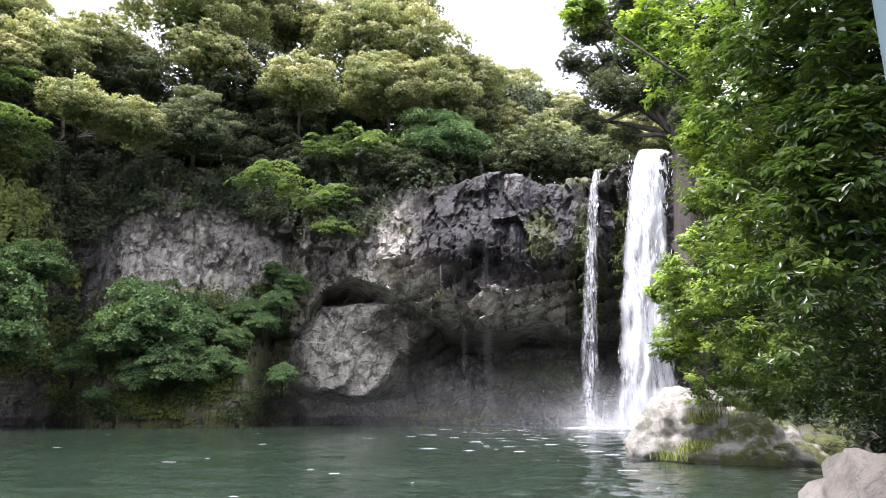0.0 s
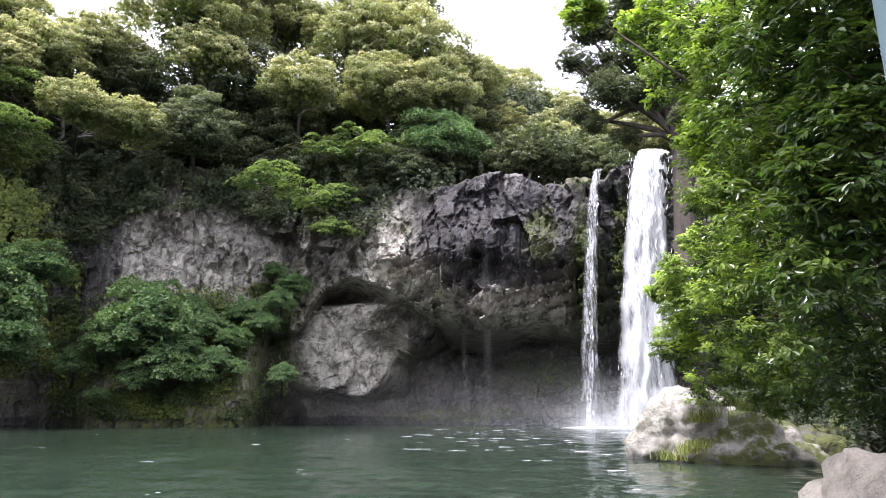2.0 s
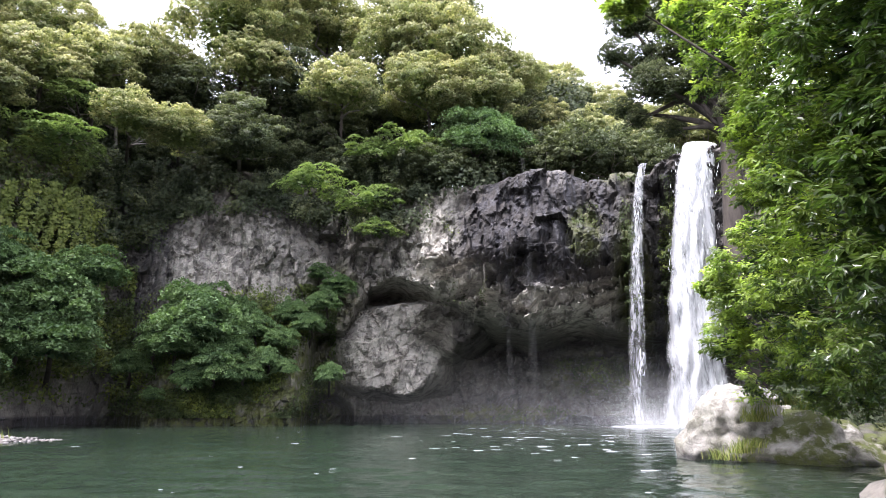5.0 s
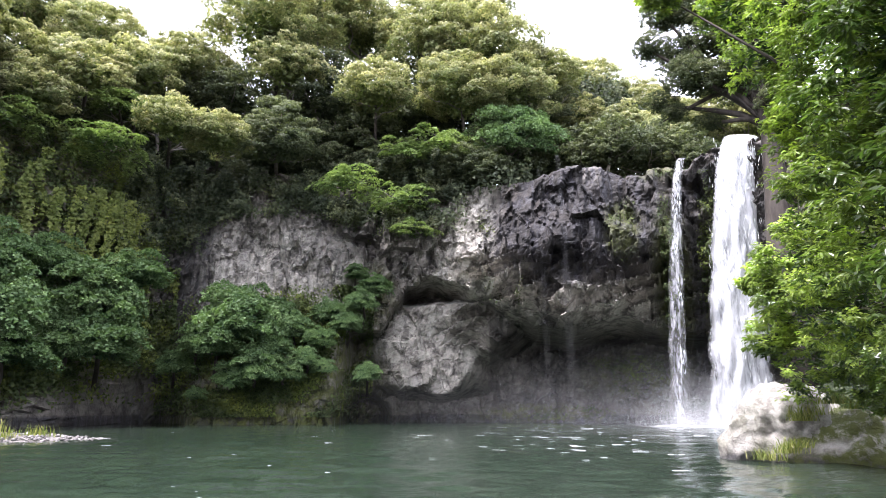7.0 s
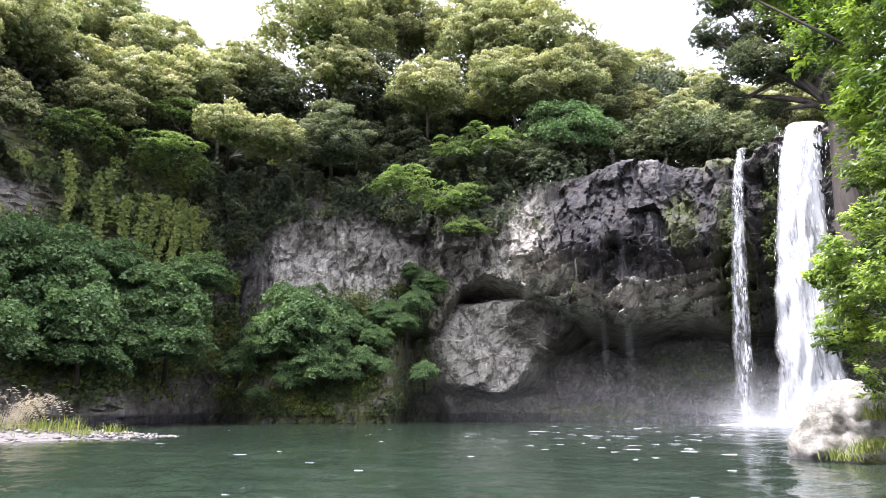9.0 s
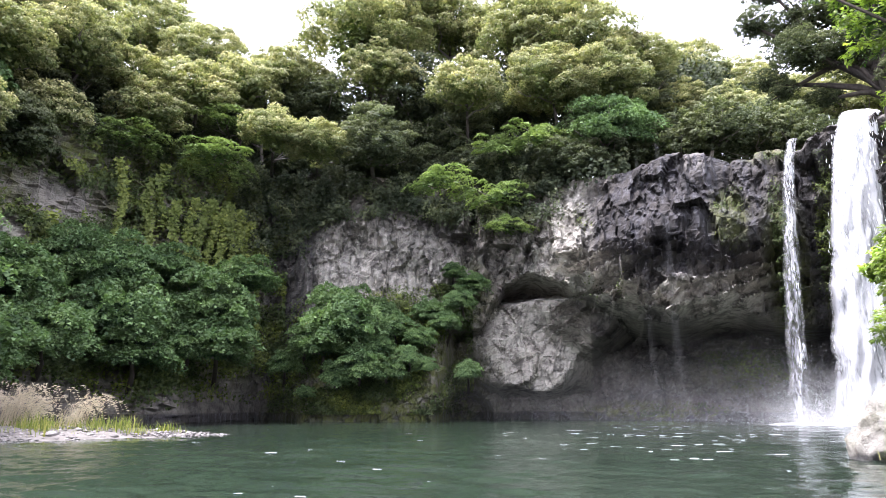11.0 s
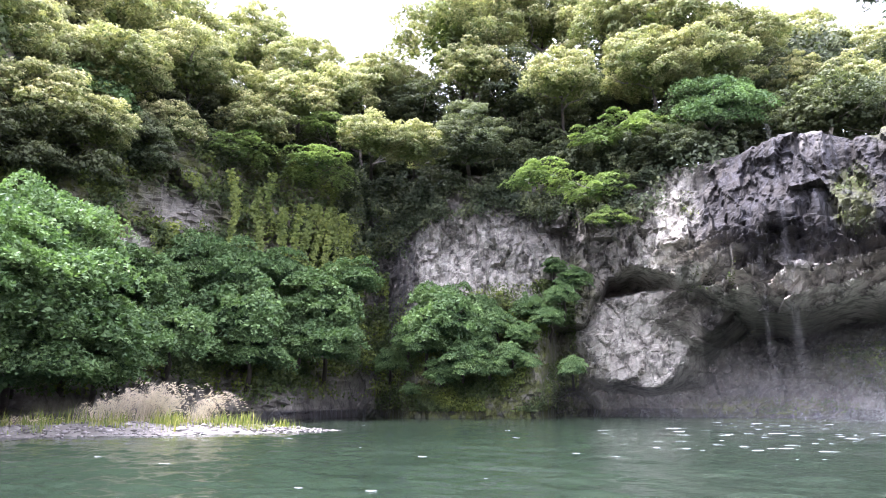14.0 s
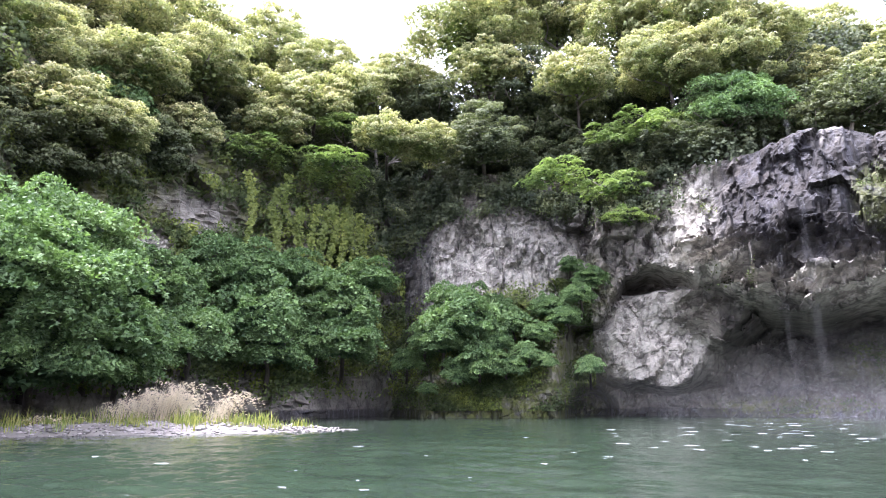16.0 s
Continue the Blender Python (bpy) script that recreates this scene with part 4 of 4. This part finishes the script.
def blades(name, label, category, spots, length, lean, width, material, plume=False, seed=1, wind=0.0):
    """A tuft of arching blades; with plume, dry feathery heads at the tips."""
    r = random.Random(seed)
    vs, fs, fr = [], [], []
    for x, y, z, n, spread, tall in spots:
        for i in range(n):
            a = r.uniform(0, 6.283)
            b = Vector((x + r.gauss(0, spread), y + r.gauss(0, spread), z - 0.03))
            h = length * tall * r.uniform(0.5, 1.1)
            d = (Vector((math.cos(a), math.sin(a), 0)) * (1 - wind) + Vector((wind, 0, 0))) * lean * h * r.uniform(0.3, 1.1)
            u = Vector((-math.sin(a), math.cos(a), 0)) * width * r.uniform(0.6, 1.3)
            q1, q2 = b + d * 0.35 + Vector((0, 0, h * 0.62)), b + d + Vector((0, 0, h * (1 - 0.25 * wind)))
            o = len(vs)
            vs += [b - u, b + u, q1 - u * 0.8, q1 + u * 0.8, q2]
            fs += [[o, o + 1, o + 3, o + 2], [o + 2, o + 3, o + 4]]
            t = r.random() ** 2
            fr += [t] * 5
            if plume and r.random() < 0.6:
                way = (q2 - q1).normalized()
                for k in range(9):
                    c = q2 + way * 0.045 * k - Vector((0, 0, 0.008 * k * k))
                    e = Vector((r.gauss(0.5, 1), r.gauss(0, 1), r.gauss(0, 0.5))).normalized() * 0.09
                    o = len(vs)
                    vs += [c, c + e * 0.5 + Vector((0, 0, 0.02)), c + e + way * 0.06, c + e * 0.4 - Vector((0, 0, 0.02))]
                    fs += [[o, o + 1, o + 2, o + 3]]
                    fr += [0.6] * 4
    return mesh_of(name, vs, fs, material, fresh_lit=fr)


islet()
islet_cover()
gr = random.Random(31)
spots = []
for i in range(170):
    x, y = gr.uniform(-8.5, 7.5), gr.gauss(0, 0.9)
    if islet_height(x, y) > 0.1:
        spots.append((x, y, islet_height(x, y), gr.randint(8, 34), 0.22, gr.choice((0.3, 0.5, 0.8, 1.25))))
ob = new("grass", blades("grass", "", "", spots, 0.62, 0.5, 0.013, GRASS, seed=3))
ob.matrix_world = ISLET
tagged(ob, "short green and straw-coloured grass on the gravel bar", "grass", kind="stuff")
for i, (x, y, tall, n, wide) in enumerate(((-0.9, 0.3, 0.8, 50, 0.35), (0.1, 0.3, 1.2, 80, 0.35), (1.0, 0.4, 1.45, 90, 0.3), (1.8, 0.4, 1.0, 45, 0.25), (3.5, 0.3, 1.15, 60, 0.22), (2.9, 0.1, 0.5, 20, 0.25), (-3.5, 0.4, 0.3, 25, 0.5))):
    t = new("reed_tuft", blades("reed_tuft", "", "", [(0, 0, 0, n * 2, wide, tall)], 1.25, 0.95, 0.008, REED, True, seed=50 + i, wind=0.55))
    t.matrix_world = ISLET @ Matrix.Translation((x, y, islet_height(x, y)))
    tagged(t, "dry straw-coloured reed tuft with feathery heads on the gravel bar", "reeds", kind="stuff")

# grass on the boulders
for i, (az, r, z, n) in enumerate(((-18.1, 18.3, 0.09, 130), (-19.3, 18.2, 0.27, 110), (-20.6, 18.6, 1.00, 160), (-21.1, 18.7, 1.14, 140), (-22.8, 18.9, 1.40, 160), (-20.1, 18.3, 0.40, 120), (-23.9, 19.0, 1.28, 120))):
    t = new("grass_tuft", blades("grass_tuft", "", "", [(0, 0, 0, n, 0.17, 1.0)], 0.28, 1.1, 0.009, GRASS, seed=80 + i))
    t.location = at(az, r, z)
    tagged(t, "green grass tuft growing in a crack of the boulders", "grass", kind="stuff")

# ---- steel post beside the bank ----
post = new("steel_post")
post.location = at(-37.4, 7.0, 0.2)
post.rotation_euler = (0, 0, radians(-36))
tagged(post, "teal-painted square steel post on the bank", "post")
bm = bmesh.new()
bmesh.ops.create_cube(bm, size=1, matrix=Matrix.Translation((0, 0, 3.6)) @ Matrix.Diagonal((0.32, 0.32, 7.2, 1)))
bmesh.ops.bevel(bm, geom=bm.edges[:], offset=0.02, segments=2, affect="EDGES")
me = bpy.data.meshes.new("shaft")
bm.to_mesh(me)
me.materials.append(TEAL)
child("shaft", me, post)
bm.free()


# ---- waterfalls ----
def fall_line(top, foot):
    """The path of falling water from the lip to the pool, by the share of the height fallen."""
    def place(k):
        p = top.lerp(foot, math.sqrt(max(0.0, k)))
        return Vector((p.x, p.y, top.z + (foot.z - top.z) * k))
    return place


def fall_sheet(name, line, w0, w1, bulge, material, seed, cols=26, rows=110, thick=1.5):
    vs, fs, dense = [], [], []
    across = Vector((math.cos(radians(-16)), -math.sin(radians(16)) * -1, 0)).normalized()
    out = Vector((-across.y, across.x, 0)) * -1
    if out.y > 0:
        out = -out
    for j in range(rows + 1):
        k = j / rows
        c = line(k)
        for i in range(cols + 1):
            u = i / cols * 2 - 1
            w = (w0 + (w1 - w0) * k ** 0.7) * 0.5
            q = Vector((u * 2.2 + seed, k * 5, seed))
            edge = 1 + 0.16 * noise.fractal(Vector((math.copysign(3, u), k * 9, seed)), 1, 2, 4) * (0.3 + k)
            b = bulge * (1 - u * u) + 0.28 * noise.fractal(q * 1.6, 1, 2, 4) * (0.3 + k)
            vs.append(c + across * (u * w * edge) + out * b)
            dense.append(min(1.0, (1 - abs(u) ** (2.2 + 3 * (1 - k))) * thick))
    n = cols + 1
    for j in range(rows):
        for i in range(cols):
            fs.append([j * n + i, j * n + i + 1, (j + 1) * n + i + 1, (j + 1) * n + i])
    return mesh_of(name, vs, fs, material, True, dense=dense)


def clump_mesh(seed, wide, tall, count, material):
    """A falling burst of water: many thin drops drawn out downwards."""
    r = random.Random(seed)
    vs, fs = [], []
    for i in range(count):
        x, y, z = r.gauss(0, wide * 0.3), r.uniform(-0.25, 0.25), r.uniform(-0.5, 0.5) * tall
        w, h = r.uniform(0.008, 0.03), r.uniform(0.12, 0.6)
        o = len(vs)
        for kz, kr in ((1.0, 0.12), (0.3, 0.6), (-0.35, 1.0), (-0.8, 0.75)):
            for s in range(5):
                a = s * 1.2566 + i
                vs.append((x + math.cos(a) * w * kr * r.uniform(0.7, 1.3), y + math.sin(a) * w * kr, z + h * 0.5 * kz + r.uniform(-0.05, 0.05)))
        vs.append((x, y, z - h * 0.52))
        for m in range(3):
            for s in range(5):
                a, b = o + m * 5 + s, o + m * 5 + (s + 1) % 5
                fs.append([b, a, a + 5, b + 5])
        for s in range(5):
            fs.append([o + 15 + (s + 1) % 5, o + 15 + s, o + 20])
    return mesh_of("water_burst", vs, fs, material, True, dense=[1.0] * len(vs))


MAIN_LINE = fall_line(at(-18.81, 57, 23.16), at(-16.53, 53.4, -0.1))
THIN_LINE = fall_line(at(-13.95, 55.4, 21.4), at(-12.05, 51.6, -0.1))
main_fall = new("waterfall")
tagged(main_fall, "broad white waterfall plunging from the cliff lip into the pool", "waterfall")
child("sheet", fall_sheet("sheet", MAIN_LINE, 2.9, 5.2, 0.5, FALL, 2.0), main_fall)
thin_fall = new("waterfall")
tagged(thin_fall, "narrow white waterfall beside the broad one", "waterfall")
child("sheet", fall_sheet("sheet", THIN_LINE, 0.7, 1.7, 0.15, THREAD, 8.0, 16, thick=0.6), thin_fall)
FALLING = []
cr = random.Random(9)
main_clumps = [clump_mesh(s, 1.6, 2.4, 60, FOAM) for s in (1, 2, 3)]
thin_clumps = [clump_mesh(s, 0.4, 2.2, 26, FOAM) for s in (4, 5)]
for i in range(34):
    FALLING.append((tagged(child("water_burst", main_clumps[i % 3], main_fall), kind="stuff"), MAIN_LINE, 22.8, i / 34 * 2.0, cr.uniform(-1.0, 1.0), 2.7, 4.2))
for i in range(7):
    FALLING.append((tagged(child("water_burst", thin_clumps[i % 2], thin_fall), kind="stuff"), THIN_LINE, 21.4, i / 7 * 2.0, cr.uniform(-0.6, 0.6), 0.7, 1.3))
# thin trickles over the crag
for i, (a0, a1, r0, z0, wide) in enumerate(((-3.3, -3.9, 51.4, 21.2, 0.35), (-1.6, -1.9, 52.4, 20.5, 0.25))):
    t = new("trickle")
    tagged(t, "faint veil of trickling water over the crag", "trickle")
    line = fall_line(at(a0, r0, z0), at(a1, r0 - 1.2, 0.0))
    child("veil", fall_sheet("veil", line, wide, wide * 2.2, 0.05, fall_material("veil_water", 0.45 + 0.1 * (1 - i), 3.0), 20.0 + i, 8, thick=0.04), t)


def spray():
    """Fine drops round the feet of the falls."""
    r = random.Random(4)
    vs, fs = [], []
    feet = (at(-15.8, 52.3, 0), at(-12.1, 51.0, 0))
    for i in range(110000):
        s = r.uniform(0.005, 0.012)
        if i < 85000:
            p = feet[0 if i % 4 else 1] + Vector((r.gauss(0, 2.2 if i % 4 else 1.4), r.gauss(-0.6, 1.2), abs(r.gauss(0, 1.3))))
        else:
            p = at(r.gauss(-10, 6), r.gauss(52.5, 1.5), abs(r.gauss(0, 2.6)))
        o = len(vs)
        d = Vector((r.gauss(0, 1), r.gauss(0, 1), r.gauss(0, 1))).normalized() * s
        e = d.cross(Vector((r.gauss(0, 1), r.gauss(0, 1), r.gauss(0, 1)))).normalized() * s
        vs += [p + d, p - d * 0.5 + e, p - d * 0.5 - e]
        fs += [[o, o + 1, o + 2]]
    ob = new("spray", mesh_of("spray", vs, fs, FOAM))
    tagged(ob, "fine white spray round the feet of the waterfalls", "spray", kind="stuff")


spray()


def mist_material():
    k = Nodes("mist")
    clear, white = k.add("BsdfTransparent"), k.add("BsdfDiffuse", Color=(0.85, 0.87, 0.88, 1))
    glow = k.add("BsdfTranslucent", Color=(0.85, 0.87, 0.88, 1))
    body, mixer = k.add("MixShader", Fac=0.5), k.add("MixShader")
    k.link(white.outputs[0], body.inputs[1])
    k.link(glow.outputs[0], body.inputs[2])
    thick = k.ramp(k.noise(0.35, 4, 0.5, (1, 1, 0.6)), [(0.25, (0.25,) * 3), (0.75, (1, 1, 1))])
    k.link(k.math("MULTIPLY", thick, k.attr("dense")), mixer.inputs[0])
    k.link(clear.outputs[0], mixer.inputs[1])
    k.link(body.outputs[0], mixer.inputs[2])
    k.link(mixer.outputs[0], k.out.inputs["Surface"])
    return k.mat


MIST = mist_material()
DRIFT = []


def mist_bank(az, r, wide, tall, most):
    """A thin curved bank of drifting spray over the water, dense at its foot and fading outwards."""
    vs, fs, dense = [], [], []
    cols, rows = 30, 14
    for j in range(rows + 1):
        for i in range(cols + 1):
            u, k = i / cols * 2 - 1, j / rows
            vs.append((u * wide, 1.2 * u * u + 0.5 * math.sin(u * 5 + j * 0.5), 0.04 + k * tall))
            dense.append(most * (1 - smooth(abs(u), 0.15, 1.0)) * (1 - k) ** 1.6)
    n = cols + 1
    for j in range(rows):
        for i in range(cols):
            fs.append([j * n + i, j * n + i + 1, (j + 1) * n + i + 1, (j + 1) * n + i])
    ob = new("mist", mesh_of("mist", vs, fs, MIST, True, dense=dense))
    ob.visible_shadow = False
    tagged(ob, "thin white mist drifting at the foot of the waterfalls", "mist", kind="stuff")
    DRIFT.append((ob, at(az, r, 0), az))


mist_bank(-14.3, 50.6, 4.5, 4.0, 0.38)
mist_bank(-12.5, 49.6, 7.5, 4.0, 0.16)
mist_bank(-8.0, 50.0, 14, 6.5, 0.08)
mist_bank(-2.0, 49.0, 20, 5.0, 0.045)


def foam_apron(parent, az, r, wide, deep, seed):
    """Churned foam where a fall meets the pool."""
    rnd = random.Random(seed)
    n = 40
    ring = [rnd.uniform(0.75, 1.15) for k in range(n)]
    vs, dense = [], []
    for k in range(n):
        a = 2 * math.pi * k / n
        for q, h in ((1.0, 0.0), (0.75, 0.05), (0.45, 0.10)):
            vs.append((math.cos(a) * wide * q * ring[k], math.sin(a) * deep * q * ring[k], h + 0.03 * rnd.random() * (q < 1)))
            dense.append(0.15 if q == 1.0 else 0.7 if q > 0.5 else 1.0)
    vs.append((0, 0, 0.14))
    dense.append(1.0)
    fs = []
    for k in range(n):
        a, b = k * 3, (k + 1) % n * 3
        fs += [[a, b, b + 1, a + 1], [a + 1, b + 1, b + 2, a + 2], [a + 2, b + 2, n * 3]]
    ob = child("foam_apron", mesh_of("foam_apron", vs, fs, FALL, True, dense=dense), parent, "churned white foam on the water")
    ob.location = at(az, r, 0.01)
    ob.rotation_euler = (0, 0, radians(az))


foam_apron(main_fall, -15.6, 51.8, 4.6, 2.4, 61)
foam_apron(thin_fall, -12.0, 51.2, 2.2, 1.2, 62)

# white flecks on the pool: foam, and ripple glints painted as drifting pieces
FLOATING = []
fr = random.Random(12)
fleck_meshes = []
for s in range(6):
    r = random.Random(100 + s)
    n = 14
    ring = []
    for k in range(n):
        a = 2 * math.pi * k / n
        q = r.uniform(0.55, 1.2)
        ring.append((math.cos(a) * q, math.sin(a) * q * 0.5))
    vs = [(x, y, 0.0) for x, y in ring] + [(x * 0.8, y * 0.8, 0.09) for x, y in ring] + [(0, 0, 0.12)]
    fs = [[k, (k + 1) % n, n + (k + 1) % n, n + k] for k in range(n)] + [[n + k, n + (k + 1) % n, 2 * n] for k in range(n)]
    fleck_meshes.append(mesh_of("foam_glint", vs, fs, FOAM, True))
for i in range(130):
    az, r = fr.uniform(-30, 45), fr.uniform(6.5, 42) if i % 3 else fr.uniform(18, 50)
    if i % 3 == 0 or i > 70:
        az, r = fr.gauss(-6, 6), fr.uniform(18, 48)
    p = at(az, r, 0.004)
    if az > 33 and r > 20 or az < -14 and r > 16 and r < 26:
        continue
    o = new("foam_glint", fleck_meshes[i % 6])
    k = fr.uniform(0.03, 0.12) * (0.6 + r / 26) * (0.7 if i > 70 else 1) * (0.55 if r < 14 else 1)
    o.scale = (k * fr.uniform(1.2, 2.6), k * fr.uniform(0.6, 1.2), 0.03)
    tagged(o, "small white fleck of foam and painted glint drifting on the pool", "foam", group="foam patches on the pool")
    FLOATING.append((o, p, Vector((fr.uniform(-0.28, -0.08), fr.uniform(-0.22, 0.02), 0)), fr.uniform(-20, 20)))


def motions():
    across = Vector((math.cos(radians(-16)), math.sin(radians(16)), 0))
    for ob, line, height, phase, u, w0, w1 in FALLING:
        period = 2.0
        rows = []

        def state(age):
            drop = min(1.0, (1.6 * age + 4.7 * age * age) / height)
            k = 0.085 + drop * 1.02
            p = line(min(k, 1.0))
            p.z = line(0).z - height * k
            w = (w0 + (w1 - w0) * min(1, k)) * 0.5 * 0.8
            return Matrix.Translation(p + across * u * w + Vector((0, -0.3, 0)))
        t = -phase
        while t < 16.0:
            for age in (0.0, 0.5, 1.0, 1.5, period - 0.034):
                rows.append((t + age, state(age)))
            t += period
        rows = [q for q in rows if 0 < q[0] < 16]
        first = phase % period
        rows = [(0.0, state(min(first, period - 0.034)))] + [q for q in rows if q[0] > 0.05 and q[0] < 15.95]
        last = (16.0 + phase) % period
        rows.append((16.0, state(min(last, period - 0.034))))
        walk(ob, rows)
    for ob, p, v, turn in FLOATING:
        walk(ob, [(0.0, Matrix.Translation(p) @ pose(0, 0, 0, 0, 0, turn)), (8.0, Matrix.Translation(p + v * 8) @ pose(0, 0, 0, 0, 0, turn + 8)),
                  (16.0, Matrix.Translation(p + v * 16) @ pose(0, 0, 0, 0, 0, turn + 14))])
    for ob, p, az in DRIFT:
        turn = pose(0, 0, 0, 0, 0, az)
        walk(ob, [(0.0, Matrix.Translation(p) @ turn), (8.0, Matrix.Translation(p + Vector((-0.35, -0.1, 0))) @ turn), (16.0, Matrix.Translation(p + Vector((-0.7, -0.2, 0))) @ turn)])
    walk(water, [(0.0, pose(0, 0, 0)), (8.0, pose(-1.0, -1.6, 0)), (16.0, pose(-2.0, -3.2, 0))])


motions()
